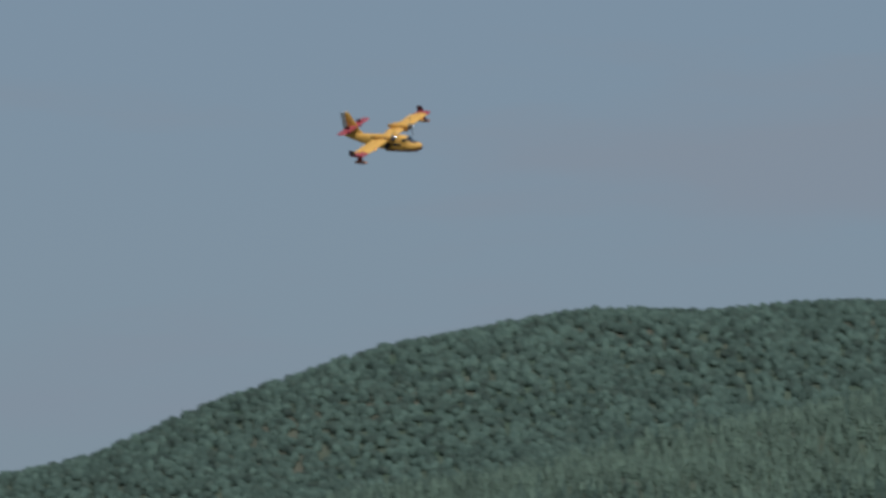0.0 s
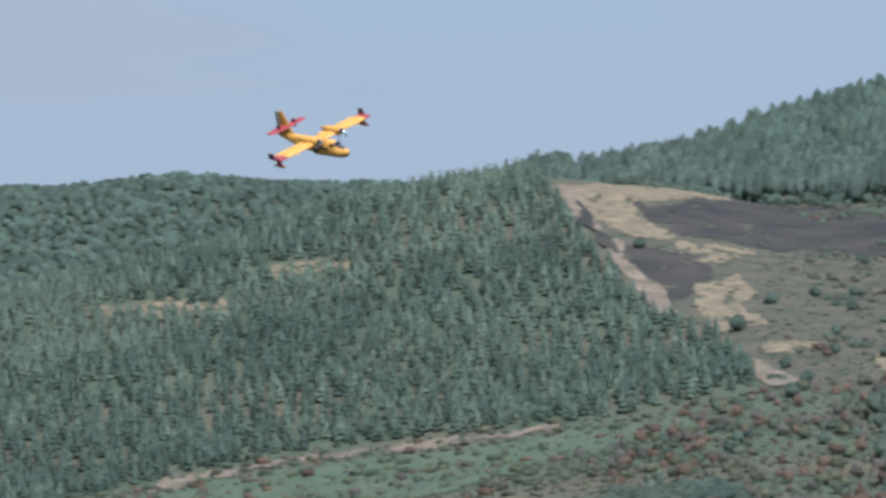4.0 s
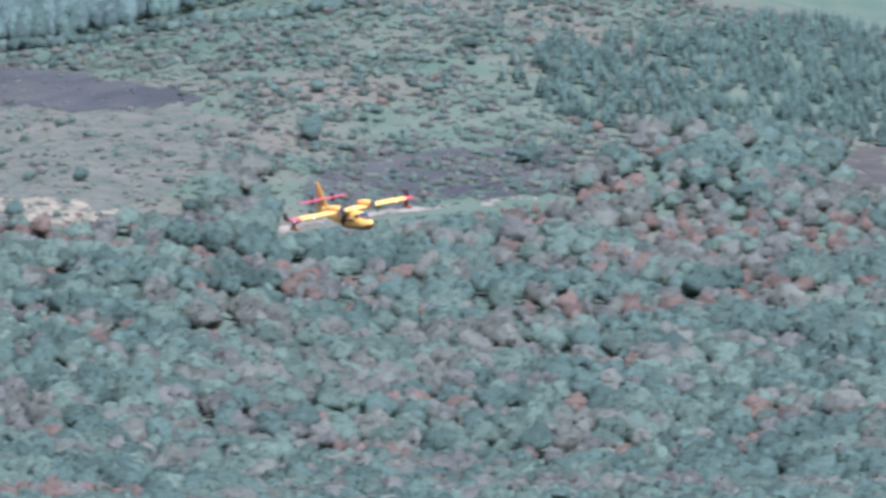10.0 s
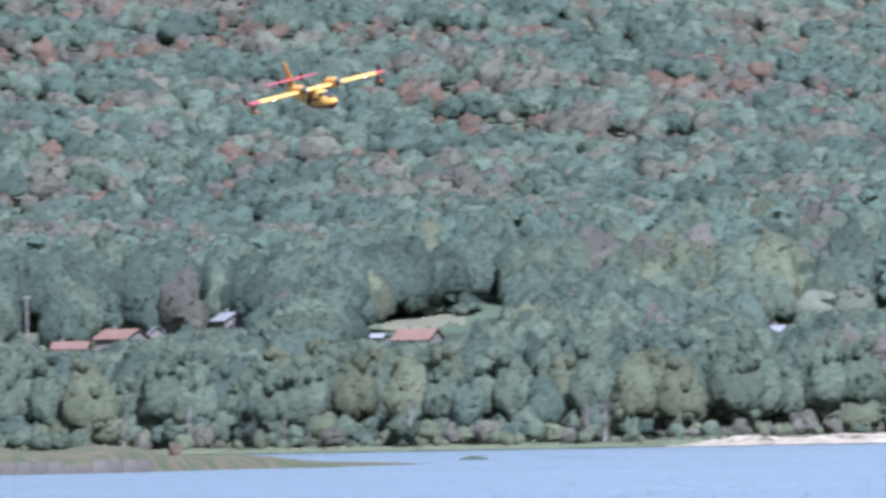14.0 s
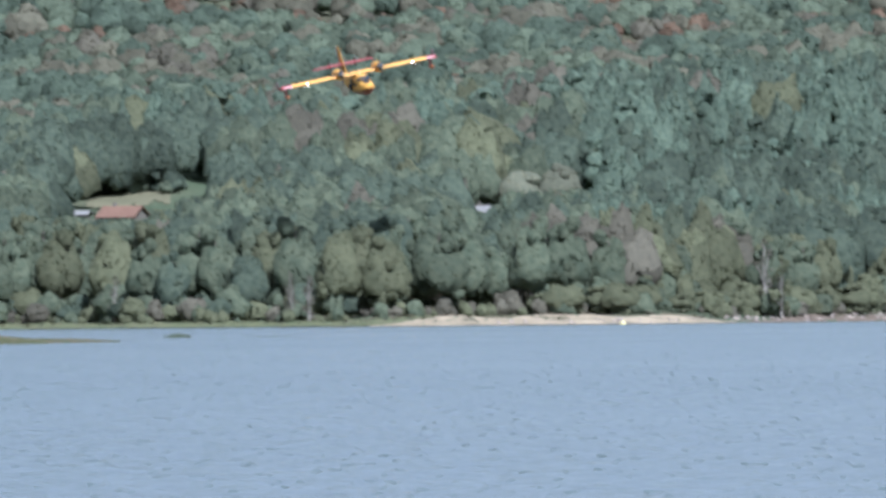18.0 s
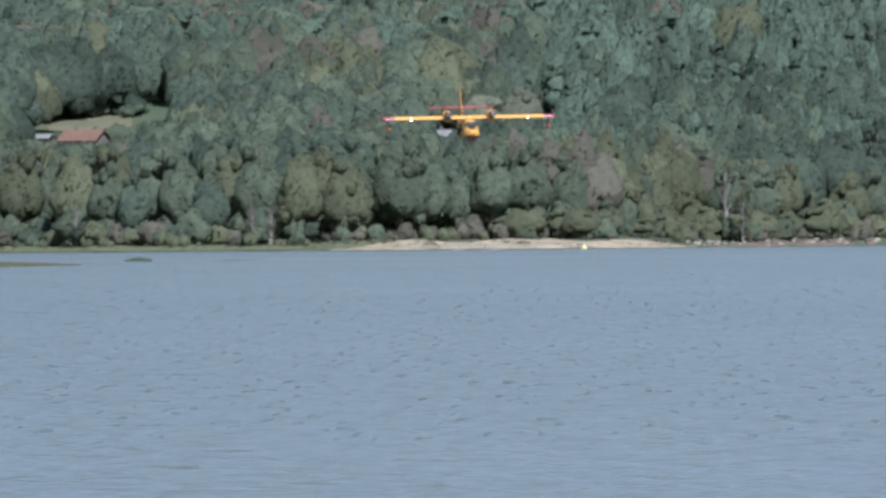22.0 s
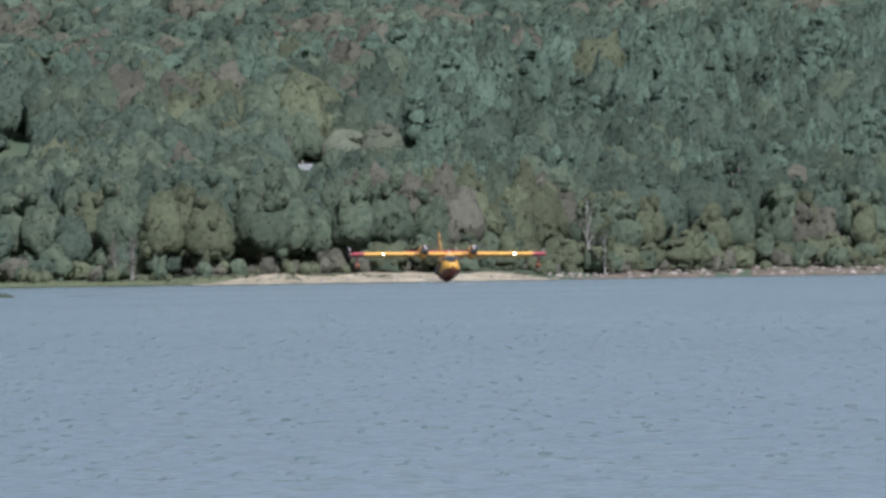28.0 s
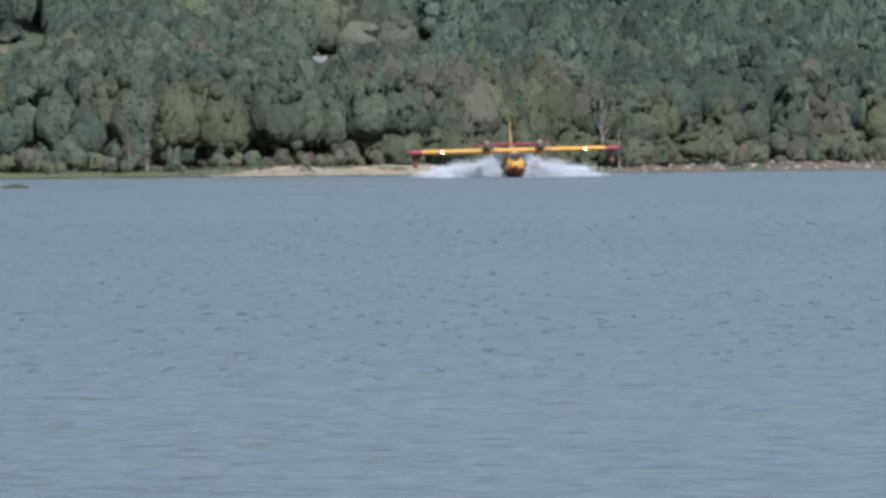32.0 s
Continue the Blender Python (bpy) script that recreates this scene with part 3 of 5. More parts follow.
def crown(kind, seed):
    """A crown about one metre high and wide, base at 0: vertices, triangles, and normals where the boughs are open sprays."""
    rnd = np.random.RandomState(seed)
    if kind == "broad":
        v, f = swell(6, 10, -38, np.array([0.45, 0.45, 0.53]) * rnd.uniform(0.82, 1.14, 3), 0.42, seed, 5, 18, (0.50, 0.26), taper=rnd.uniform(0, 0.25))
        sprays = 150, 0.055
    elif kind == "grand":
        v, f = swell(9, 15, -42, np.array([0.43, 0.43, 0.54]) * rnd.uniform(0.82, 1.14, 3), 0.42, seed, 8, 34, (0.52, 0.26), taper=rnd.uniform(0, 0.35))
        sprays = 380, 0.036
    elif kind == "far":
        v, f = swell(3, 7, -25, (0.46, 0.46, 0.56), 0.35, seed, 3, 8, (0.25, 0.1), taper=0.2, rough=0.08)
        sprays = 14, 0.10
    elif kind == "hilltop":
        v, f = swell(6, 8, -55, (0.46, 0.46, 0.54), 0.46, seed, 5, 18, (0.34, 0.22), taper=0.45, rough=0.08)
        sprays = 44, 0.07
    elif kind == "conifer":   # tall pine: narrow, ragged, its tip drawn out
        v, f = swell(9, 12, -58, np.array([0.40, 0.40, 0.50]) * rnd.uniform(0.92, 1.08, 3), 0.48, seed, 12, 36, (0.46, 0.44), taper=rnd.uniform(0.5, 0.8), rough=0.12)
        sprays = 300, 0.040
    elif kind == "scots":     # old pine: flat-topped boughs over one another
        tiers = []
        for i in range(4):
            a, r = rnd.uniform(0, 6.28), rnd.uniform(0.02, 0.14)
            v, f = swell(3, 9, -30, np.array([0.36, 0.36, 0.20]) * (1.1 - 0.17 * i) * rnd.uniform(0.85, 1.15), 0.24 + 0.2 * i, seed + i, 4, 12, (0.35, 0.25), rough=0.08)
            tiers.append((v + [math.cos(a) * r, math.sin(a) * r, 0], f))
        v, f = join(tiers)
        sprays = 240, 0.042
    elif kind == "pine":
        V, T, N = [], [], []

        def add(v, f, n):
            T.append(f + sum(len(x) for x in V))
            V.append(v)
            N.append(n / np.linalg.norm(n, axis=1)[:, None])
        tiers = 5
        for i in range(tiers):
            t = i / (tiers - 1)
            k = 5
            for j in range(k):
                a = 2 * math.pi * (j + 0.5 * (i % 2) + rnd.uniform(-0.25, 0.25)) / k
                r = (0.30 * (1 - t) + 0.05) * rnd.uniform(0.8, 1.2)
                z = 0.14 + 0.74 * t
                tip = np.array([math.cos(a) * r, math.sin(a) * r, z - 0.02])
                side = np.array([-math.sin(a), math.cos(a), 0]) * r * 0.55
                v = np.array([[0, 0, z + 0.16], tip * [0.55, 0.55, 1] + side + [0, 0, 0.04], tip + [0, 0, -0.05], tip * [0.55, 0.55, 1] - side + [0, 0, 0.04]])
                add(v, np.array([[0, 1, 2], [0, 2, 3]]), np.tile([math.cos(a), math.sin(a), 0.55], (4, 1)))
        v, f = OCT
        add(v * [0.17, 0.17, 0.42] + [0, 0, 0.48], f, v + [0, 0, 0.4])
        return np.concatenate(V), np.concatenate(T), np.concatenate(N)
    else:  # shrub
        v, f = swell(3, 7, -25, np.array([0.44, 0.44, 0.56]) * rnd.uniform(0.85, 1.1, 3), 0.3, seed, 4, 12, (0.36, 0.2), rough=0.09)
        sprays = 46, 0.09
    v = v * [1, 1, 0.97 / v[:, 2].max()]
    return leafy(v, f, *sprays, seed)


TEMPLATES = {k: [crown(k, 10 * i + 3) for i in range(12)] for k in ("broad", "grand", "far", "hilltop", "pine", "scots", "shrub", "conifer")}
TEMPLATES["tussock"] = [leafy(OCT[0] * [0.45, 0.45, 0.4] + [0, 0, 0.15], OCT[1], 8, 0.24, i, 0.8) for i in range(12)]


class Wood:
    """Collects trees of one wood and joins them."""

    def __init__(self):
        self.items = []

    def put(self, kind, b, d, h, w, leaf):
        self.items.append((kind, b, d, h, w, leaf))

    def build(self, name, label, seed=0):
        rnd = np.random.RandomState(seed)
        V, T, N, M = [], [], [], []
        off = 0
        bd = np.array([(i[1], i[2]) for i in self.items])
        P = xyz(bd[:, 0], bd[:, 1])
        for (kind, b, d, h, w, leaf), p in zip(self.items, P):
            v, f, n = TEMPLATES[kind][rnd.randint(12)]
            a = rnd.uniform(0, 6.283)
            c, si = math.cos(a), math.sin(a)
            turn = np.array([[c, si, 0], [-si, c, 0], [0, 0, 1]])
            V.append((v @ turn) * (w, w, h) + (p[0], p[1], p[2] - 0.2))
            N.append(n @ turn)
            T.append(f + off)
            M.append(np.full(len(f), leaf))
            off += len(v)
        V = np.concatenate(V)
        N = np.concatenate(N)
        return tagged(new(name, mesh_from(name, V, np.concatenate(T), LEAF, np.concatenate(M), True, N)), label, "wood", kind="stuff")


def spread(b0, b1, d0, d1, gap, seed):
    """Jittered grid of plan points, with their panorama numbers."""
    rnd = np.random.RandomState(seed)
    out = []
    d = d0
    while d < d1:
        st = gap / d * F
        for b in np.arange(b0, b1, st):
            out.append((b + rnd.uniform(-0.45, 0.45) * st, d + rnd.uniform(-0.45, 0.45) * gap * 1.2))
        d += gap
    out = np.array(out)
    e = (ground_z(out[:, 0], out[:, 1]) - 2.0) / out[:, 1] * F
    return np.stack([out[:, 0], out[:, 1], out[:, 0] + 4900 - e * LEAN, 1238 - e - out[:, 0] * LEAN], 1)


def soft_noise(b, d, size, seed):
    x, y = d * math.sin(b / F) / size, d * math.cos(b / F) / size
    return noise.noise(Vector((x + seed * 17.3, y, seed * 3.1)))


# Keep-clear wedges: houses and clearings that stay visible over the trees before them: bearing, half width, lowest visible rise, distance.
CLEAR = []


def blocked(b, d, top_e, half):
    """The rise a tree may reach there, where it would hide something; none: no limit."""
    lim = None
    for cb, hw, e, cd in CLEAR:
        if abs(b - cb) < hw + half:
            if abs(d - cd) < 6 and abs(b - cb) < hw:
                return -1e4
            if d < cd and top_e > e:
                lim = e if lim is None else min(lim, e)
    return lim


def rise(b, d, up=0.0):
    return (ground_z(b, d)[0] + up - 2.0) / d * F


def raw(b, e):
    """Back to panorama numbers."""
    return b + 4900 - e * LEAN, 1238 - e - b * LEAN


def panned(X, Y):
    """Whether the film ever pans over that stretch."""
    low = np.interp(X, [-800, 300, 390, 1900, 2000, 2250, 2600, 2850], [500, 580, 740, 780, 880, 980, 1100, 1400])
    high = np.interp(X, [3785, 3900, 4134, 4422, 4565, 4960, 5379, 5650], [-400, -20, 100, 360, 380, 500, 660, 680])
    return high < Y < low


rnd = np.random.RandomState(5)
# far dark ridge
far = Wood()
for b, d, X, Y in spread(-5850, -3300, 4560, 4870, 4.7, 1):
    far.put("far", b, d, rnd.uniform(3.0, 4.4), rnd.uniform(4.6, 6.2), 5 if rnd.rand() < 0.8 else 1)
far.build("far_ridge_wood", "dark wooded ridge far behind the pine hill")

# pine plantation on the hill, ending at the firebreak and the path
pines, scrub = Wood(), Wood()
FB = np.array([(1641, 50), (1658, 88), (1690, 128), (1748, 205), (1832, 305), (1900, 335), (1958, 350), (2018, 408), (2025, 440)], float)
PT = np.array([(-900, 900), (300, 760), (961, 612), (1181, 562), (1541, 522), (1791, 495), (2030, 440)], float)
BARE = [(1240, 236, 95, 16), (970, 308, 165, 17), (272, 459, 40, 9), (120, 640, 60, 12)]
for b, d, X, Y in spread(-5850, -2750, 3380, 4420, 5.5, 2):
    if not panned(X, Y):
        continue
    if d < 4340 and X > np.interp(Y, FB[:, 1], FB[:, 0]):
        continue
    if d >= 4340 and X > 1640:
        continue
    if Y > np.interp(X, PT[:, 0], PT[:, 1]):
        if rnd.rand() < 0.75 and X < 2100:
            h = 0.6 + 1.9 * rnd.rand() ** 2
            scrub.put("shrub", b, d, h, h * rnd.uniform(1.6, 2.8), rnd.choice([0, 0, 2, 7, 2, 3]))
        continue
    if any(((X - cx) / rx) ** 2 + ((Y - cy) / ry) ** 2 < rnd.uniform(0.5, 1.3) for cx, cy, rx, ry in BARE):
        continue
    h = rnd.uniform(5.0, 8.0)
    pines.put("pine", b, d, h, h * rnd.uniform(0.75, 1.0), 6 if rnd.rand() < 0.62 + 1.6 * soft_noise(b, d, 130, 41) else 5)
pines.build("pine_plantation", "dense young pine plantation on the hillside")

# right-hand hill behind the heath, mixed tall wood
hill = Wood()
for b, d, X, Y in spread(-3350, 900, 4390, 4870, 6.6, 3):
    base = np.interp(X, [1600, 1750, 2158, 2458, 2598, 2808, 2958, 3126, 3500, 5700], [112, 106, 122, 98, 72, 50, 22, 4, -40, -60])
    if not panned(X, Y) or Y > base or X < 1600 or (X < 2150 and d < 4560):
        continue
    k = np.interp(X, [1640, 1690, 1750, 2050], [0.95, 0.75, 0.62, 1.0])
    for _ in range(2 if X < 2050 else 1):
        h = rnd.uniform(9.5, 14) * k
        # Lower rows mostly take the haze-paled needles: their sunlit look, put into the colour.
        hill.put("hilltop", b + rnd.uniform(-14, 14) * (k < 1), d + rnd.uniform(-3, 3), h, h * rnd.uniform(0.42, 0.62), 5 if Y < base - 62 else rnd.choice([11, 11, 5]))
for X in range(1700, 3300, 9):     # brambles along its foot
    b, e = sv(X, np.interp(X, [1600, 1750, 2158, 2458, 2598, 2808, 2958, 3126, 3500], [112, 106, 122, 98, 72, 50, 22, 4, -40]) + rnd.uniform(-1, 5))
    h = rnd.uniform(1.8, 4.5)
    hill.put("shrub", b, meet(b, e, 4300 if X > 2150 else 4420), h, h * rnd.uniform(1.2, 1.9), rnd.choice([8, 9, 5]))
hill.build("hill_wood", "tall mixed wood on the far hill")

# middle slopes: oak scrub and woods with rusty and grey-brown patches, young pine stand, moor
mid, stand = Wood(), Wood()
STAND = [(3150, 170), (3260, 105), (3900, 40), (4500, 60), (4500, 300), (4134, 420), (3986, 420), (4000, 275), (3760, 290), (3500, 270), (3300, 245)]


TRACK_X, TRACK_Y = (2760, 2880, 3010, 3140, 3240), (436, 413, 399, 387, 376)


def within(X, Y, poly):
    hit = False
    for (ax, ay), (cx, cy) in zip(poly, poly[1:] + poly[:1]):
        if (ay > Y) != (cy > Y) and X < (cx - ax) * (Y - ay) / (cy - ay) + ax:
            hit = not hit
    return hit


for b, d, X, Y in np.concatenate([spread(-3100, 950, 3240, 4480, 8.3, 4), spread(-3900, -2200, 2950, 3260, 7.0, 14)]):
    if not panned(X, Y):
        continue
    if X < np.interp(Y, [0, 90, 330, 440, 560, 900], [2150, 2150, 2060, 2060, 1750, 1500]):
        continue
    base = np.interp(X, [1600, 2158, 2458, 2598, 2808, 2958, 3126, 3500, 5700], [60, 122, 98, 72, 50, 22, 4, -40, -60])
    if Y < base - 4:
        continue
    if within(X, Y, STAND):
        for k in range(3):
            h = rnd.uniform(4.5, 7)
            stand.put("pine", b + rnd.uniform(-20, 20), d + rnd.uniform(-3, 3), h, h * 0.95, 5)
        continue
    if within(X, Y, [(3740, 330), (3800, 285), (3900, 270), (4000, 280), (3990, 400), (3800, 400)]):
        continue
    moor = (Y < np.interp(X, [2100, 2700, 3000, 3400, 3700, 4000], [380, 330, 300, 250, 100, -50])) or within(X, Y, [(2800, 405), (2850, 300), (3000, 250), (3350, 260), (3450, 330), (3240, 372), (2950, 400)]) or (X < 2650 and Y < 440)
    n1, n2 = soft_noise(b, d, 70, 1), soft_noise(b, d, 28, 2)
    if 2750 < X < 3260 and abs(Y - np.interp(X, TRACK_X, TRACK_Y)) < 5:
        continue
    if moor:
        dark = within(X, Y, [(1840, 110), (2150, 128), (2740, 195), (2600, 240), (2180, 205), (1900, 170)])
        open_heath = X < 2650 and Y > 150
        if rnd.rand() < (0.22 if dark else (0.35 if open_heath else 1.0) + 0.8 * n2):
            big = rnd.rand() < 0.04
            h = rnd.uniform(2.5, 4.5) if big else 0.6 + 2.0 * rnd.rand() ** 2
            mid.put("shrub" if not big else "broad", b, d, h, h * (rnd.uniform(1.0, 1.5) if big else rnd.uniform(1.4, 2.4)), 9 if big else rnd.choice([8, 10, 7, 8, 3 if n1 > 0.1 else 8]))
            for _ in range(0 if big else 1 if open_heath else 4):
                h = 0.7 + 2.0 * rnd.rand() ** 2
                mid.put("shrub", b + rnd.uniform(-30, 30), d + rnd.uniform(-5, 5), h, h * rnd.uniform(1.3, 2.4), rnd.choice([8, 9, 10, 7, 8]))
        continue
    rust = n1 + 0.5 * n2 + 0.12 * math.exp(-((Y - 560) / 160.0) ** 2)
    if rust > 0.19:
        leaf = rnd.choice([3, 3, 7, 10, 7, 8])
        h = rnd.uniform(4, 7)
    else:
        n3 = soft_noise(b, d, 45, 8) + 0.25 * rnd.normal()
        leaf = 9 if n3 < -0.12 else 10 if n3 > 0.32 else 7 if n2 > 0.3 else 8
        h = 6.0 + 4.0 * rnd.rand()
    if X < 2250 and Y < 660:
        h = rnd.uniform(1.5, 4.0)
        leaf = rnd.choice([leaf, 2, 7, 3])
        if rnd.rand() < 0.15:
            continue
    if 2750 < X < 3260:       # the wood stays below the moor track
        room = (Y - np.interp(X, TRACK_X, TRACK_Y) - 6) * d / F
        if room < 1.0:
            continue
        h = min(h, max(room, 1.5))
    mid.put("broad" if h > 3.5 else "shrub", b, d, h, h * rnd.uniform(1.0, 1.45), leaf)
for X, Y, h in ((1999, 345, 5.5), (1826, 200, 4), (2091, 465, 5), (2120, 440, 4.5), (2060, 300, 4.5), (2731, 490, 12), (2303, 415, 6), (2170, 385, 4), (3360, 330, 9), (3400, 332, 9), (2828, 275, 8), (2420, 350, 5), (3210, 318, 7)):
    b, e = sv(X, Y)
    mid.put("broad", b, meet(b, e), h, h * 1.15, 9)
tuss = Wood()
for b, d, X, Y in spread(-4000, -600, 3550, 4480, 3.3, 21):
    if (Y < 440 and X < np.interp(Y, FB[:, 1], FB[:, 0]) + 10) or (X < 2030 and Y < np.interp(X, PT[:, 0], PT[:, 1]) + 8) or not panned(X, Y) or Y > np.interp(X, [900, 2150, 2300, 2800, 3300, 3600], [760, 720, 560, 420, 380, 120]) or d > 4385 and X < 2150:
        continue
    if within(X, Y, [(1840, 110), (2150, 128), (2740, 195), (2600, 240), (2180, 205), (1900, 170)]) and rnd.rand() < 0.35:
        continue
    if 2750 < X < 3260 and abs(Y - np.interp(X, TRACK_X, TRACK_Y)) < 5:
        continue
    n2 = soft_noise(b, d, 30, 9)
    if rnd.rand() < 0.8 + n2:
        h = rnd.uniform(0.5, 1.3)
        tuss.put("tussock", b, d, h, h * rnd.uniform(1.6, 3.6), rnd.choice([0, 2, 2, 7, 7, 3 if n2 < -0.2 else 2]))
tuss.build("heath_tussocks", "low heather and gorse tussocks on the moor", 22)
stand.build("young_pine_stand", "dense stand of young pines on the slope", 8)
scrub.build("slope_scrub", "low shrubs below the pine plantation", 9)

# ---- houses: what shows between the trees ----
def house(name, X, Y, w, depth, wall_h, roof_h, turn, roof_m, label, base_e=None, wallm=None, windows=2, over=0.5, hide=0.0, reach=-8.0):
    """Gabled house; X, Y: middle of the eaves line."""
    b, e = sv(X, Y)
    d = meet(b, e - wall_h * F / 2800)
    p = xyz(b, d)[0]
    zt = 2.0 + d * e / F
    h = zt - p[2] + 0.6
    CLEAR.append((b, w / d * F / 2 + reach, e + (0.3 + hide) * F / d, d))
    top = empty(name, Matrix.Translation((p[0], p[1], p[2] - 0.6)) @ pose(0, 0, 0, 0, 0, turn), label, "house")
    bm = bmesh.new()
    pts = [(-w / 2, 0), (w / 2, 0), (w / 2, h), (0, h + roof_h), (-w / 2, h)]
    loft(bm, [[(x, -depth / 2, z) for x, z in pts], [(x, depth / 2, z) for x, z in pts]])
    part("wall", bm, wallm or PLASTER, top)
    for s in (-1, 1):
        bm = bmesh.new()
        ang = math.atan2(roof_h, w / 2)
        ln = math.hypot(roof_h, w / 2) + over
        box(bm, 0, ln, -depth / 2 - over, depth / 2 + over, 0, 0.16, 0.03)
        r = part("roof", bm, roof_m, top)
        r.matrix_local = Matrix.Translation((0, 0, h + roof_h + 0.02)) @ Matrix.Rotation(math.pi if s < 0 else 0, 4, "Z") @ pose(0, 0, 0, 0, math.degrees(ang), 0)
    for k in range(windows):
        for face in (-1,):
            x = (k + 0.5) / windows * w - w / 2
            fr = bmesh.new()
            box(fr, x - 0.65, x + 0.65, -depth / 2 - 0.07, -depth / 2 + 0.05, h - 2.1, h - 0.7, 0.02)
            win = part("window", fr, WOODPALE, top)
            gl = bmesh.new()
            box(gl, x - 0.52, x + 0.52, -depth / 2 - 0.10, -depth / 2 - 0.06, h - 2.0, h - 0.8)
            part("pane", gl, GLASSY, win)
    bm = bmesh.new()
    box(bm, -0.35, 0.35, depth * 0.2, depth * 0.2 + 0.6, h + roof_h - 0.9, h + roof_h + 0.9, 0.04)
    part("chimney", bm, PLASTER, top)
    return top


house("house", 3612, 1040, 5.8, 6.5, 2.6, 1.7, 30, GREYROOF, "small cream house with grey gable roof among trees", hide=-1.4, reach=6.0)
house("house", 3945, 1075, 9.0, 8.0, 2.6, 2.2, 70, TILE, "low house with red tiled roof among trees")
house("shed", 3862, 1072, 8.0, 5.0, 2.0, 0.8, 85, GREYROOF, "long low shed with pale grey roof", windows=1)
house("house", 3420, 1072, 9.0, 8.0, 2.6, 2.0, 60, TILE, "low house with weathered red tiled roof")
house("house", 3330, 1090, 8.0, 7.0, 2.6, 1.5, 88, TILE, "low house with weathered red tiled roof")
house("house", 3480, 1062, 3.5, 6.0, 2.4, 1.4, 10, GREYROOF, "small grey-roofed house beside the tiled one", windows=1)
house("house", 2885, 1062, 8.5, 7.0, 4.5, 2.2, 5, GREYROOF, "pale two-storey house with grey gable roof", hide=-3.2, reach=14.0)
house("house", 4588, 1062, 5.0, 6.0, 2.2, 1.2, 80, GREYROOF, "white house half hidden behind trees", windows=1, hide=1.6, reach=-32.0)
house("shed", 4562, 1096, 5.0, 5.0, 2.0, 1.0, 75, TILE, "small shed with orange tiled roof among trees", windows=1, hide=0.5, reach=-30.0)
CLEAR.append((sv(3965, 1048)[0], 46, sv(3965, 1058)[1], meet(*sv(3965, 1048))))
CLEAR.append((sv(4050, 1048)[0], 34, sv(4050, 1034)[1], meet(*sv(4000, 1040))))

# two pale trees and a blue-green conifer that stand out of the wood
for X, hw, Y, d in ((4715, 36, 1016, 2880), (4655, 22, 1018, 2870), (4619, 15, 1052, 2790)):
    CLEAR.append((sv(X, Y)[0], hw, sv(X, Y)[1], d))
# power pole
b, e = sv(3253, 1070)
d = meet(b, e)
p = xyz(b, d)[0]
pole = empty("power_pole", Matrix.Translation(p), "pale wooden power pole above the trees", "pole")
bm = bmesh.new()
tube(bm, (0, 0, -0.5), (0, 0, 9), 0.2, 0.13)
part("shaft", bm, PALEBARK, pole)
bm = bmesh.new()
box(bm, -0.9, 0.9, -0.07, 0.07, 8.3, 8.45, 0.02)
part("crossarm", bm, WOODPALE, pole)
for x in (-0.75, 0, 0.75):
    bm = bmesh.new()
    tube(bm, (x, 0, 8.44), (x, 0, 8.75), 0.07, 0.04)
    part("insulator", bm, WHITE, pole)
CLEAR.append((b, 8, e, d))

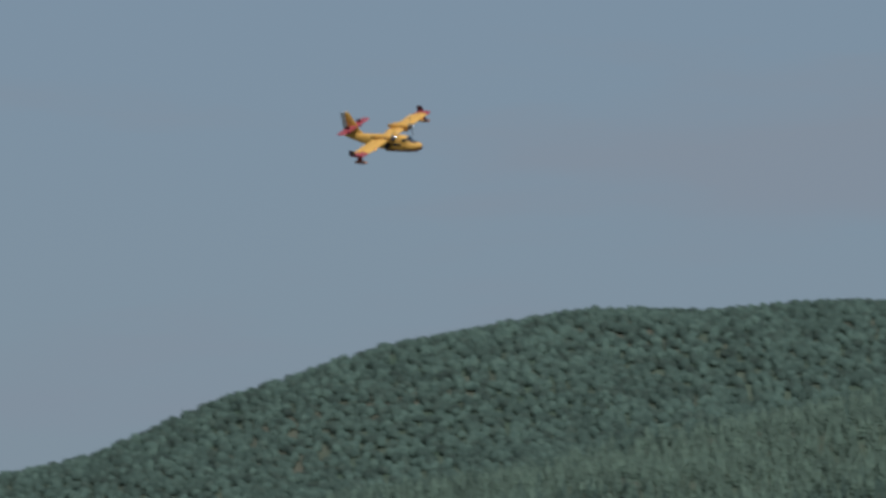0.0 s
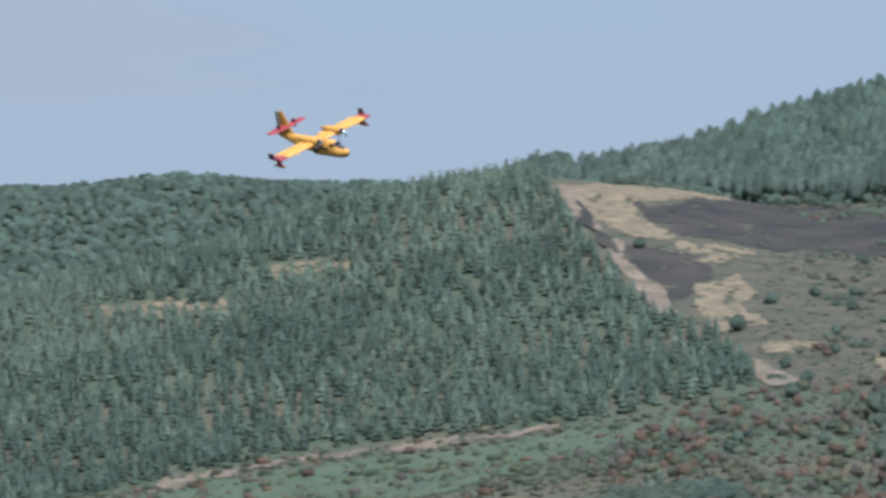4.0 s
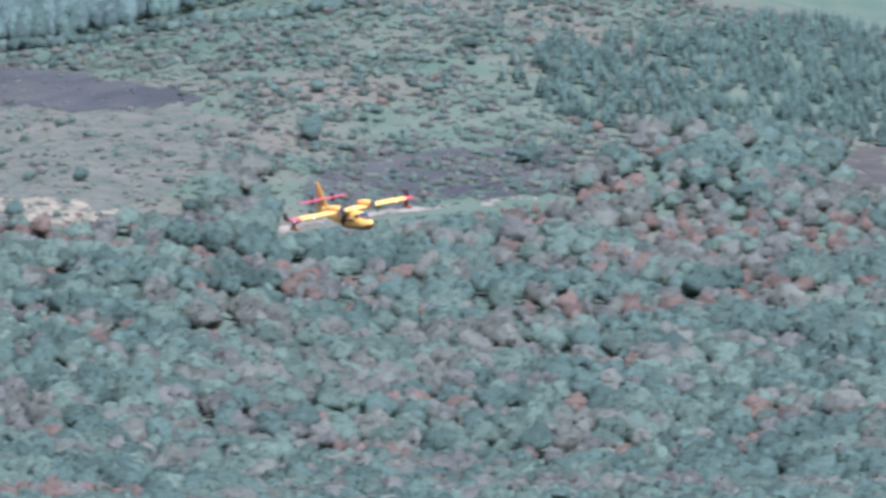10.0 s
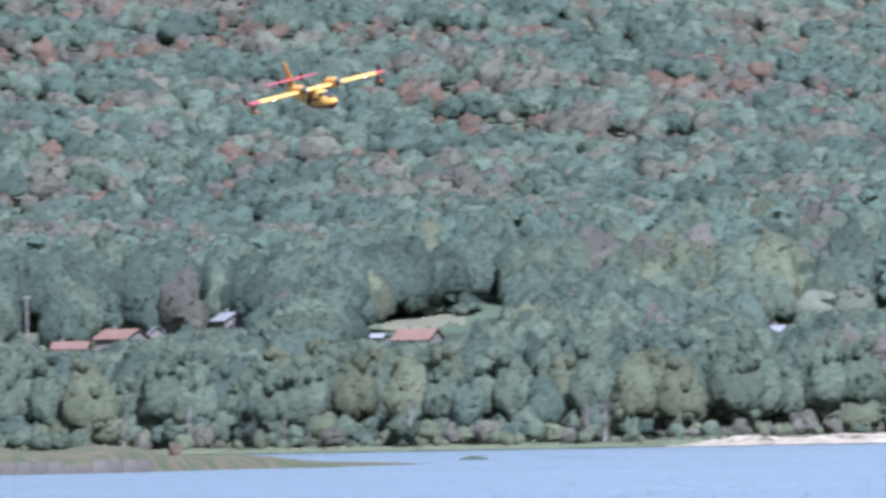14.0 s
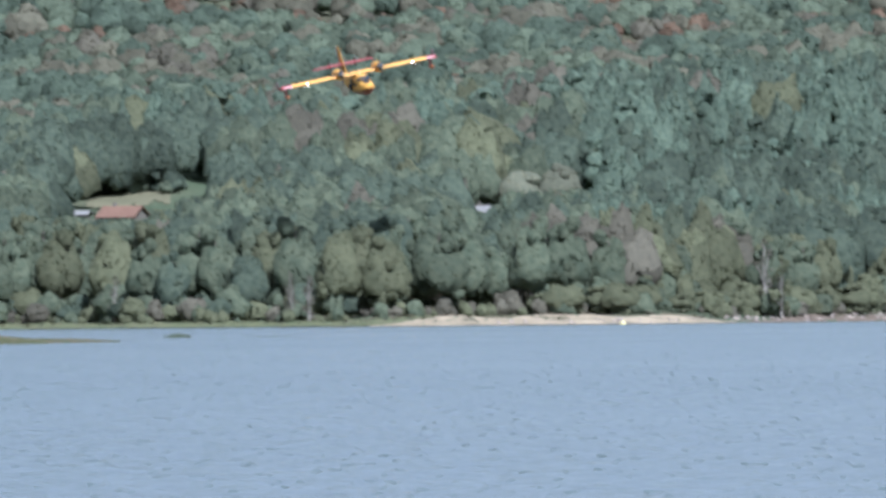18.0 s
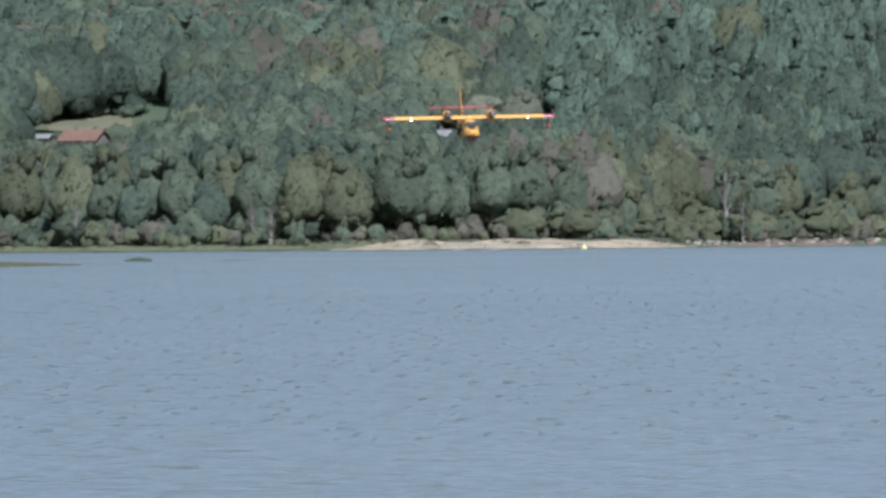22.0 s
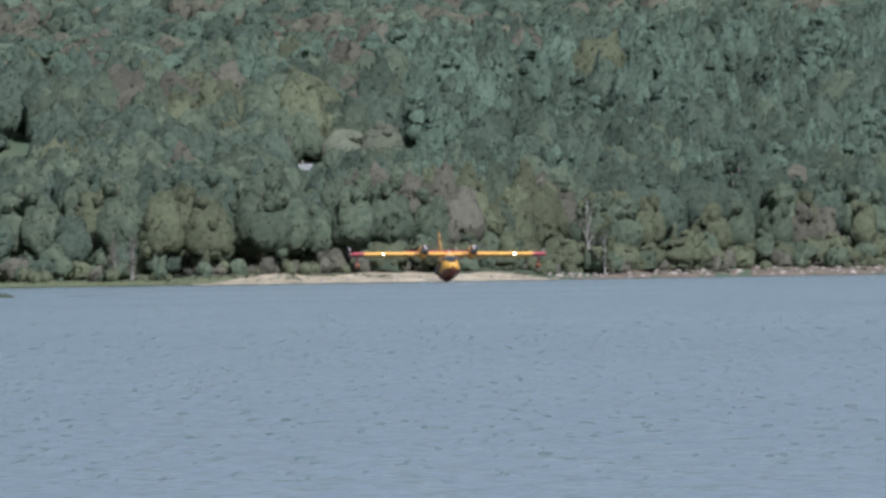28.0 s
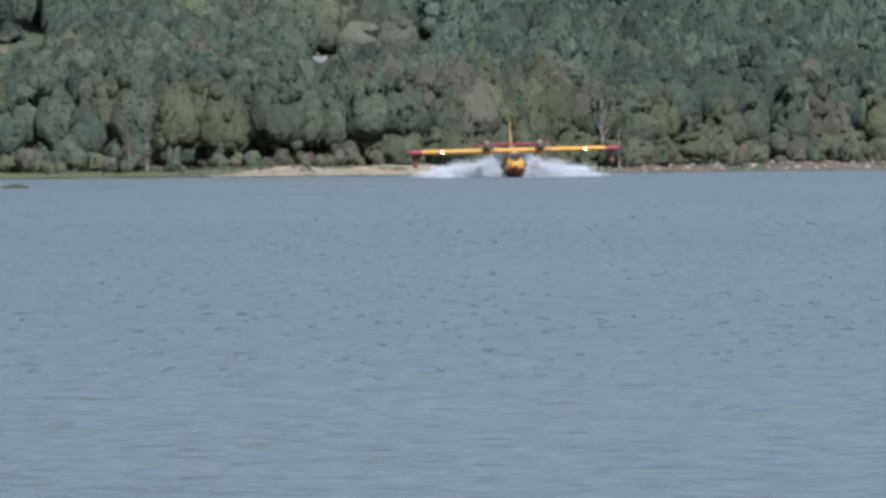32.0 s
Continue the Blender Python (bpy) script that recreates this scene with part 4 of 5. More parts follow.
# ---- near woods between the shore and the first rise ----
near = Wood()
FRONT = []
CREST_X, CREST_Y = (2400, 2997, 3297, 3697, 3898, 4098, 4298, 4413, 4693, 5013, 5313, 5700), (960, 913, 895, 899, 862, 845, 852, 835, 809, 779, 770, 765)
for b, d, X, Y in spread(-2250, 950, 2360, 3260, 9.3, 6):
    s = float(shore(b))
    if d < s + (42 if -560 < b < 90 else 22):
        continue
    n1, n2 = soft_noise(b, d, 60, 4), soft_noise(b, d, 22, 5)
    g = d - s
    right = b > -150
    if g < 60:
        kind, h, w = "broad", rnd.uniform(12, 18.5) if not right else rnd.uniform(5, 7.5), rnd.uniform(7, 10)
        leaf = rnd.choice([2, 0, 0, 0, 1] if b < -150 else [2, 2, 0, 2])
        if b > 150 and g > 36:
            h = rnd.uniform(11, 15)
            leaf = rnd.choice([2, 2, 0, 7])
    elif right and n1 > -0.25 and g > 150:
        kind, h = ("scots", rnd.uniform(13, 18)) if rnd.rand() < 0.3 else ("conifer", rnd.uniform(13, 19))
        w, leaf = h * rnd.uniform(0.45, 0.62), rnd.choice([5, 5, 5, 1])
    elif d > 2950 and rnd.rand() < 0.6:
        kind, h = ("scots" if rnd.rand() < 0.3 else "conifer"), rnd.uniform(14, 20)
        w, leaf = h * rnd.uniform(0.5, 0.75), 5
    else:
        kind, h = "grand", rnd.uniform(14, 21)
        w = h * rnd.uniform(0.62, 0.9)
        n3 = n1 + 0.3 * rnd.normal()
        leaf = 1 if n3 < -0.05 else 2 if n3 > 0.55 else 7 if n2 > 0.36 else 0
    if n2 > 0.5 and g > 100 and kind == "grand":
        leaf = rnd.choice([7, 7, 2])
    if Y - h / d * F < np.interp(X, CREST_X, CREST_Y) - 14 - 16 * n2:     # behind the first rise: the low oak wood of the hillside
        h = 6.0 + 4.0 * rnd.rand()
        if Y - h / d * F < np.interp(X, CREST_X, CREST_Y) + 25:
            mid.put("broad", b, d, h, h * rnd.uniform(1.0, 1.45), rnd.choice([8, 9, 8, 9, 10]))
            continue
    top_e = 1238 - Y - b * LEAN + h / d * F
    lim = blocked(b, d, top_e, w / d * F / 2 * 0.8)
    if lim is not None:
        h2 = h - (top_e - lim) * d / F
        if h2 < 1.2:
            continue
        if h2 < 3.5:
            near.put("shrub", b, d, h2, 7.0, rnd.choice([0, 2]))
            continue
        w, h = max(w * h2 / h, 6.0), h2
    if g < 75 and kind in ("broad", "grand"):
        FRONT.append((b, d, h, w, leaf))
    else:
        near.put(kind, b, d, h, w, leaf)
for X in range(3880, 4050, 12):
    b, e = sv(X + rnd.uniform(-5, 5), 1038)
    h = rnd.uniform(3, 5.5)
    near.put("grand", b, meet(b, e) + rnd.uniform(2, 8), h, h * rnd.uniform(0.9, 1.3), rnd.choice([0, 1, 1]))
edge = Wood()
for b in np.arange(-2200, 930, 9.0):
    g = rnd.uniform(17, 26) if b < -560 or b > 90 else rnd.uniform(36, 44)
    if rnd.rand() < 0.75:
        h = 1.2 + 3.6 * rnd.rand() ** 1.6
        edge.put("shrub", b + rnd.uniform(-5, 5), float(shore(b)) + g, h, h * rnd.uniform(1.1, 1.7), rnd.choice([2, 0, 2, 7]))
for b in np.arange(-2200, 930, 13.0):
    if b < -560 or b > 90:
        h = rnd.uniform(3.0, 7.0 if b < 90 else 5.5)
        edge.put("broad", b + rnd.uniform(-9, 9), float(shore(b)) + rnd.uniform(24, 34), h, h * rnd.uniform(1.1, 1.7), rnd.choice([2, 0, 0, 1] if b < 0 else [2, 2, 0]))
edge.build("shore_scrub", "low willow scrub along the lake bank", 31)
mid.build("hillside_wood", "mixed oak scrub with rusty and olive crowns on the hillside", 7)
near.build("lakeside_wood", "dense mixed wood behind the lake shore", 11)


def prototype(name, seed, leaf, bark=None, tall=1.0, sparse=1.0, label="", w=1.0, h=10.0):
    """A tree h metres tall: tapered trunk, limbs, and a crown of many leaf clumps."""
    r = np.random.RandomState(seed)
    top = empty(name, pose(0, 0, -50), label, "tree", "trees along the lake shore")
    bm = bmesh.new()
    pts = [(0, 0, -0.5), (0.1, 0.05, h * 0.25), (0.0, 0.2, h * 0.55), (0.15, 0.1, h * 0.85)]
    rad = [h * q * (1 if sparse == 1 else 0.5) for q in (0.028, 0.02, 0.012, 0.003)]
    loft(bm, [[(x + q * math.cos(k * math.pi / 4), y + q * math.sin(k * math.pi / 4), z) for k in range(8)] for (x, y, z), q in zip(pts, rad)])
    part("trunk", bm, bark or BARK, top)
    V, T, N, off = [], [], [], 0
    skins = []
    n = 17
    if sparse == 1:
        skins.append((swell(10, 16, -55, np.array([w * 0.38, w * 0.38, 0.42]) * h, h * 0.44, seed, 8, 40, (0.40, 0.22), taper=r.uniform(0.1, 0.35)), 500))
    for i in range(n):
        a = 6.283 * i / n * 2.4
        z = h * (0.08 + 0.80 * (i + r.uniform(0, 1)) / n)
        rr = h * 0.5 * w * (0.64 - 0.5 * abs(z / h - 0.35)) * r.uniform(0.55, 1.0)
        c = np.array([math.cos(a) * rr, math.sin(a) * rr, z])
        bm = bmesh.new()
        tube(bm, (0.05, 0.1, z * 0.62), tuple(c), h * 0.009, h * 0.003, 5)
        part("limb", bm, bark or BARK, top)
        R = np.array([w, w, 0.8]) * h * r.uniform(0.10, 0.17) * (1 if sparse == 1 else 0.8)
        v, f = swell(4, 8, -60, R, 0, seed * 31 + i, 4, 12, (0.3, 0.25), rough=0.06)
        skins.append(((v + c, f), int((105 if sparse == 1 else 90) * min(1, sparse * 2))))
    for i, ((v, f), count) in enumerate(skins):
        v, f, q = leafy(v, f, count, h * (0.021 if sparse == 1 else 0.016), seed * 17 + i)
        if sparse < 1:       # thin crown: the sprays alone
            keep = len(v) - 3 * count
            v, f, q = v[keep:], np.arange(3 * count).reshape(-1, 3), q[keep:]
        V.append(v), T.append(f + off), N.append(q)
        off += len(v)
    ob = new("crown", mesh_from("crown", np.concatenate(V), np.concatenate(T), [LEAFY[leaf]], None, True, np.concatenate(N)))
    ob.parent = top
    return top


NAMES = {0: "green broadleaf tree at the lake shore", 2: "olive-green willow at the lake shore", 7: "grey-brown thinning tree at the lake shore", 1: "dark green broadleaf tree at the lake shore"}
PROTO = {}
for leaf in (0, 2, 7, 1):
    for k in range(2):
        PROTO[leaf, k] = prototype("tree", 40 + leaf * 7 + k, leaf, label=NAMES[leaf], w=(0.62, 0.8)[k])
used = set()
for i, (b, d, h, w, leaf) in enumerate(FRONT):
    leaf = leaf if leaf in NAMES else 0
    key = (leaf, i % 2)
    m = Matrix.Translation(xyz(b, d)[0]) @ pose(0, 0, 0, 0, 0, (i * 137) % 360)
    src = PROTO[key]
    ob = src if key not in used else copy_thing(src, m)
    used.add(key)
    ob.matrix_basis = m
    s = h / 10.0
    ob.scale = (max(s, w / 9.0), max(s, w / 9.0), s)

# particular trees that stand out
def lone(X, Y, h, leaf, label, w=0.8, bark=None, sparse=1.0, seed=1, dd=None):
    """A tree with its foot on the sight line X, Y."""
    b, e = sv(X, Y)
    d = dd or meet(b, e)
    t = prototype("tree", seed, leaf, bark, label=label, w=w, h=h, sparse=sparse)
    t.matrix_basis = Matrix.Translation(xyz(b, d)[0])
    return t


lone(4715, 1030, 11.5, 4, "pale grey-green tree in the wood", w=1.1, seed=71, dd=2880)
lone(4650, 1040, 10.5, 4, "pale grey-green tree in the wood", w=1.2, seed=72, dd=2870)
b, e = sv(4619, 1060)
spruce = empty("tree", Matrix.Translation(xyz(b, 2790.0)[0]), "blue-green conifer with drooping tiers of boughs", "tree")
bm = bmesh.new()
tube(bm, (0, 0, -0.5), (0, 0, 12.5), 0.3, 0.05)
part("trunk", bm, BARK, spruce)
V, T, N = [], [], []
for i in range(9):
    v, f, q = crown("pine", 60 + i)
    sc = np.array([11 - i, 11 - i, 4.2])
    T.append(f + sum(len(x) for x in V))
    V.append(v * sc * 0.8 + [0, 0, 1.0 + 1.15 * i])
    N.append(q)
ob = new("crown", mesh_from("crown", np.concatenate(V), np.concatenate(T), [LEAFY[6]], None, True, np.concatenate(N)))
ob.parent = spruce
lone(3285, 1150, 7, 4, "pale blossoming tree near the shore", w=1.1, seed=73, dd=2600)
lone(5080, 1210, 15, 7, "bare tree with a white trunk", w=0.5, bark=PALEBARK, sparse=0.12, seed=74, dd=2435)
lone(5110, 1215, 12, 2, "light birch with a white trunk", w=0.5, bark=PALEBARK, sparse=0.5, seed=75, dd=2430)
for k, (X, Y, h) in enumerate(((3537, 1150, 10), (3655, 1155, 8), (3706, 1165, 7), (3930, 1190, 9), (4240, 1215, 10), (4272, 1210, 9), (4243, 1225, 8), (4275, 1170, 9), (3420, 1140, 7))):
    lone(X, Y, h, 7, "thin bare tree with a pale grey trunk", w=0.4, bark=PALEBARK, sparse=0.10, seed=80 + k, dd=float(shore(X - 4900)) + 19)
lone(4735, 1238, 5.5, 2, "round olive willow bush on the beach", w=1.5, seed=76, dd=2378)

# round willow bushes between the beach and the wood
willow = prototype("willow_bush", 91, 2, label="round olive willow bush above the beach", w=1.35, h=5.0)
rw = random.Random(12)
for k in range(17):
    b = -215 + 50 * k + rw.uniform(-14, 14)
    m = Matrix.Translation(xyz(b, float(shore(b)) + (40 if b < 100 else 23) + rw.uniform(-2, 3))[0]) @ pose(0, 0, 0, 0, 0, rw.uniform(0, 360))
    ob = copy_thing(willow, m) if k else willow
    ob.matrix_basis = m
    q = rw.uniform(0.75, 1.25)
    ob.scale = (q * 1.1, q * 1.1, q)
strand = Wood()
for k in range(2600):
    b = rnd.uniform(-1500, 940)
    u = rnd.rand() ** 0.7
    g = 3 + u * (30 if b < -520 else 36 if b < 100 else 22)
    if soft_noise(b * 3, 2400 + g * 2, 30, 6) + 0.3 * (u - 0.5) + (0.25 if b < -480 else 0) > -0.08:
        h = rnd.uniform(0.3, 1.0)
        strand.put("tussock", b, float(shore(b)) + g, h, h * rnd.uniform(1.6, 3.2), rnd.choice([2, 2, 0, 7]))
strand.build("beach_grass", "tufts of grass along the sandy beach", 41)

# ---- grassy spit with a broken concrete quay, in the lake ----
def spit_edge(b):
    return np.interp(b, [-2300, -1500, -1020, -950], [960, 985, 1085, 1110])


sb = np.arange(-2400, -955, 12.0)
tt = np.linspace(0, 1, 9)
sv_, sf = [], []
for t in tt:
    wdt = np.interp(sb, [-2400, -1500, -1200, -960], [70, 60, 40, 4])
    top = np.interp(sb, [-2400, -1560, -1420, -1250, -1100, -960], [2.0, 1.9, 1.6, 0.9, 0.45, 0.05])
    dd_ = spit_edge(sb) + wdt * t
    zz = -0.25 + (top + 0.25) * np.sin(np.pi * np.clip(t * 1.15, 0, 1)) ** 0.35 * (1 + 0.12 * np.sin(sb / 40 + 3 * t)) - (0.3 if t == 1 else 0)
    sv_.append(np.stack([dd_ * np.sin(sb / F), dd_ * np.cos(sb / F), zz], 1))
k = len(sb)
sf = np.array([(j * k + i, j * k + i + 1, j * k + k + i + 1, j * k + k + i) for j in range(8) for i in range(k - 1)])
spit = tagged(new("spit", mesh_from("spit", np.concatenate(sv_), sf, [mat("spit_ground", (0.120, 0.092, 0.056), (0.050, 0.066, 0.030), scale=0.5, rough=0.95, bump=0.05, detail=8)], smooth=True)), "low grassy sandy spit in the lake", "spit", kind="structure")
quay = empty("quay_wall", Matrix(), "broken pale concrete quay wall along the spit", "quay")
qr = random.Random(3)
bq = -2050.0
while bq < -1440:
    if not -1545 < bq < -1520:
        dq = float(spit_edge(bq)) - 0.5
        bm = bmesh.new()
        hgt = qr.choice([0.55, 0.6, 0.9, 0.95]) if bq < -1500 else 0.95
        box(bm, -0.545, 0.545, -0.35, 0.35, -0.6, hgt, 0.03)
        blk = part("block", bm, CONCRETE, quay)
        blk.matrix_local = Matrix.Translation((dq * math.sin(bq / F), dq * math.cos(bq / F), 0)) @ pose(0, 0, 0, 0, qr.uniform(-1, 1), -6)
    bq += 26.5


def reeds(name, b, d, length, height, label, n=160, seed=1, leaf=SHOREGRASS):
    r = np.random.RandomState(seed)
    V, T = [], []
    for i in range(n):
        x, y = r.uniform(-0.5, 0.5) * length, r.normal(0, 0.6)
        hh = height * r.uniform(0.5, 1) * (1 - (2 * x / length) ** 2 * 0.6)
        dx, dy = r.normal(0, 0.12, 2)
        c = np.array([x, y, 0])
        V += [c + [-0.06, 0, -0.3], c + [0.06, 0.02, -0.3], c + [dx, dy, hh]]
        T.append((3 * i, 3 * i + 1, 3 * i + 2))
    ob = new(name, mesh_from(name, np.array(V), np.array(T), [leaf]))
    ob.matrix_world = Matrix.Translation((d * math.sin(b / F), d * math.cos(b / F), 0))
    return tagged(ob, label, "reeds", kind="stuff")


reeds("reed_clump", -858, 1290, 2.6, 0.55, "small dark green reed islet in the lake", seed=1, n=260, leaf=LEAF[0])
reeds("reed_bed", -690, 1300, 6.0, 0.12, "low line of reeds in the lake", seed=2, n=260, leaf=LEAF[0])
reeds("reed_bed", -1180, 1050, 8.0, 0.7, "green reeds at the tip of the spit", seed=3, n=500, leaf=SHOREGRASS)
reeds("reed_bed", -1560, 1000, 11.0, 1.3, "green reeds on the spit", seed=4, n=700, leaf=LEAF[0])
reeds("reed_bed", -990, 1180, 12.0, 0.12, "low line of reeds in the lake", seed=5, n=260, leaf=LEAF[0])

# rusty shrub on the spit
rb = empty("shrub", Matrix.Translation((1000 * math.sin(-1385 / F), 1000 * math.cos(-1385 / F), 1.1)), "small rusty orange shrub on the spit", "shrub")
v, f, q = crown("shrub", 5)
ob = new("foliage", mesh_from("foliage", v * [1.5, 1.5, 1.0], f, [LEAFY[3]], None, True, q))
ob.parent = rb

# stones and driftwood on the beach
stone_mesh = []
for k in range(5):
    v, f = ICO1
    r = np.random.RandomState(k)
    stone_mesh.append(mesh_from("stone", v * [1, 0.8, 0.55] * r.uniform(0.75, 1.15, (len(v), 1)), f, [ROCK]))
sr = np.random.RandomState(8)
for i in range(130):
    b = sr.uniform(-300, 900) if i % 3 else sr.uniform(150, 900)
    d = float(shore(b)) + sr.uniform(1, 20)
    st = tagged(new("stone", stone_mesh[i % 5]), "grey-brown stone on the beach", "stone", "stones on the beach")
    st.matrix_world = Matrix.Translation(xyz(b, d, 0.15)[0]) @ pose(0, 0, 0, 0, 0, sr.uniform(0, 360)) @ Matrix.Diagonal((*(np.array([1, 1, 1]) * sr.uniform(0.25, 0.8)), 1))

# yellow mooring buoy near the beach
bb_, be = sv(4833, 1258)
bx = 2260.0
buoy = empty("buoy", Matrix.Translation((bx * math.sin(-70 / F), bx * math.cos(-70 / F), 0)), "small pale yellow mooring buoy on the water", "buoy")
bm = bmesh.new()
loft(bm, [[(q * math.cos(a), q * math.sin(a), z) for a in np.arange(10) * math.pi / 5] for q, z in ((0.15, -0.3), (0.4, -0.1), (0.45, 0.2), (0.3, 0.5), (0.08, 0.62))])
part("float", bm, mat("buoy_yellow", (0.85, 0.75, 0.35), (0.8, 0.7, 0.3), rough=0.4), buoy, smooth=True)
bm = bmesh.new()
tube(bm, (0, 0, 0.6), (0, 0, 0.95), 0.05, 0.05)
part("post", bm, WHITE, buoy)

# ---- the water bomber ----
# Nose +y, right wing +x, origin in the middle of the wing.
plane = empty("seaplane", Matrix(), "yellow and red twin-engined firefighting flying boat", "aircraft")


def hull_ring(y, zk, zc, zt, wc, wt):
    """Hull section: keel, chine, side, rounded top."""
    right = [(0, zk), (wc * 0.55, zk + (zc - zk) * 0.42), (wc, zc), (wc * 1.0, zc + (zt - zc) * 0.35), (wt, zc + (zt - zc) * 0.72), (wt * 0.72, zt - (zt - zc) * 0.08), (wt * 0.3, zt)]
    ring = right + [(-x, z) for x, z in right[:0:-1]]
    return [(x, y, z) for x, z in ring]


HULL = [(7.40, -2.62, -2.45, -2.15, 0.12, 0.10), (7.05, -3.05, -2.45, -1.80, 0.55, 0.45), (6.3, -3.45, -2.60, -1.55, 0.95, 0.78), (5.3, -3.66, -2.82, -1.32, 1.18, 0.98), (4.75, -3.70, -2.88, -1.10, 1.24, 1.02), (3.95, -3.74, -2.92, -0.32, 1.28, 1.04), (3.2, -3.76, -2.95, -0.12, 1.30, 1.08), (1.5, -3.76, -2.95, -0.05, 1.30, 1.1), (-1.2, -3.76, -2.9, -0.05, 1.30, 1.1)]
AFT = [(-1.2, -3.42, -2.75, -0.05, 1.28, 1.1), (-4.0, -3.0, -2.35, -0.08, 1.15, 1.0), (-7.0, -2.25, -1.7, -0.05, 0.85, 0.72), (-9.5, -1.45, -1.1, 0.05, 0.48, 0.4), (-11.3, -0.8, -0.6, 0.05, 0.14, 0.12)]
bm = bmesh.new()
loft(bm, [hull_ring(*r) for r in HULL])
fus = part("fuselage", bm, YELLOW, plane, smooth=False)
bm = bmesh.new()
loft(bm, [hull_ring(*r) for r in AFT])
part("aft_fuselage", bm, YELLOW, plane)
# red lower bow and keel
bm = bmesh.new()
loft(bm, [[(0, y, zk - 0.02), (wc * 0.56, y, zk + (zc - zk) * 0.42 - 0.02), (wc * 1.015, y, zc + 0.02), (wc * 0.5, y, zc), (-wc * 0.5, y, zc), (-wc * 1.015, y, zc + 0.02), (-wc * 0.56, y, zk + (zc - zk) * 0.42 - 0.02)] for y, zk, zc, zt, wc, wt in HULL])
part("keel", bm, KEELRED, plane, "dark red hull bottom")
bm = bmesh.new()
box(bm, -1.32, 1.32, -1.0, 6.0, -2.82, -2.70, 0.01)
part("spray_rail", bm, BLACK, plane)
# nose bumper
bm = bmesh.new()
box(bm, -0.16, 0.16, 7.2, 7.5, -2.5, -2.2, 0.06)
part("nose_bumper", bm, BLACK, plane)
# black anti-glare deck before the windscreen
bm = bmesh.new()
loft(bm, [[(-w, y, z - 0.1), (w, y, z - 0.1), (w * 0.8, y, z + 0.025), (-w * 0.8, y, z + 0.025)] for y, z, w in ((4.85, -1.12, 0.62), (5.3, -1.32, 0.6), (6.3, -1.55, 0.45))])
part("glare_panel", bm, BLACK, plane, "black anti-glare panel")
# windscreen panes
for x0, x1 in ((-0.88, -0.46), (-0.42, -0.02), (0.02, 0.42), (0.46, 0.88)):
    bm = bmesh.new()
    vs = [(x0, 4.80, -1.02), (x1, 4.80, -1.02), (x1 * 0.93, 4.10, -0.40), (x0 * 0.93, 4.10, -0.40)]
    vv = [bm.verts.new((x, y + 0.03, z + 0.03)) for x, y, z in vs]
    ww = [bm.verts.new((x, y - 0.05, z - 0.05)) for x, y, z in vs]
    bm.faces.new(vv), bm.faces.new(ww[::-1])
    for i in range(4):
        bm.faces.new((vv[i], vv[(i + 1) % 4], ww[(i + 1) % 4], ww[i]))
    part("windscreen_pane", bm, GLASSY, plane, "dark cockpit glass")
for s in (-1, 1):
    bm = bmesh.new()
    box(bm, min(s * 0.93, s * 1.16), max(s * 0.93, s * 1.16), 3.2, 4.2, -1.15, -0.6, 0.05)
    part("side_window", bm, GLASSY, plane, "dark cockpit glass")
    bm = bmesh.new()
    box(bm, min(s * 1.1, s * 1.31), max(s * 1.1, s * 1.31), -0.8, 0.4, -2.3, -0.9, 0.06)
    part("door", bm, BLACK, plane)
    # black flash along the side
    bm = bmesh.new()
    box(bm, min(s * 1.1, s * 1.315), max(s * 1.1, s * 1.315), 0.6, 3.0, -2.0, -1.55, 0.03)
    part("side_stripe", bm, BLACK, plane)


def wing_ring(x, y0, chord, z, thick):
    prof = [(0.5, 0.0), (0.46, 0.35), (0.36, 0.62), (0.15, 0.7), (-0.15, 0.5), (-0.5, 0.04), (-0.5, -0.04), (-0.15, -0.3), (0.2, -0.42), (0.42, -0.32)]
    return [(x, y0 + chord * p, z + thick * q) for p, q in prof]


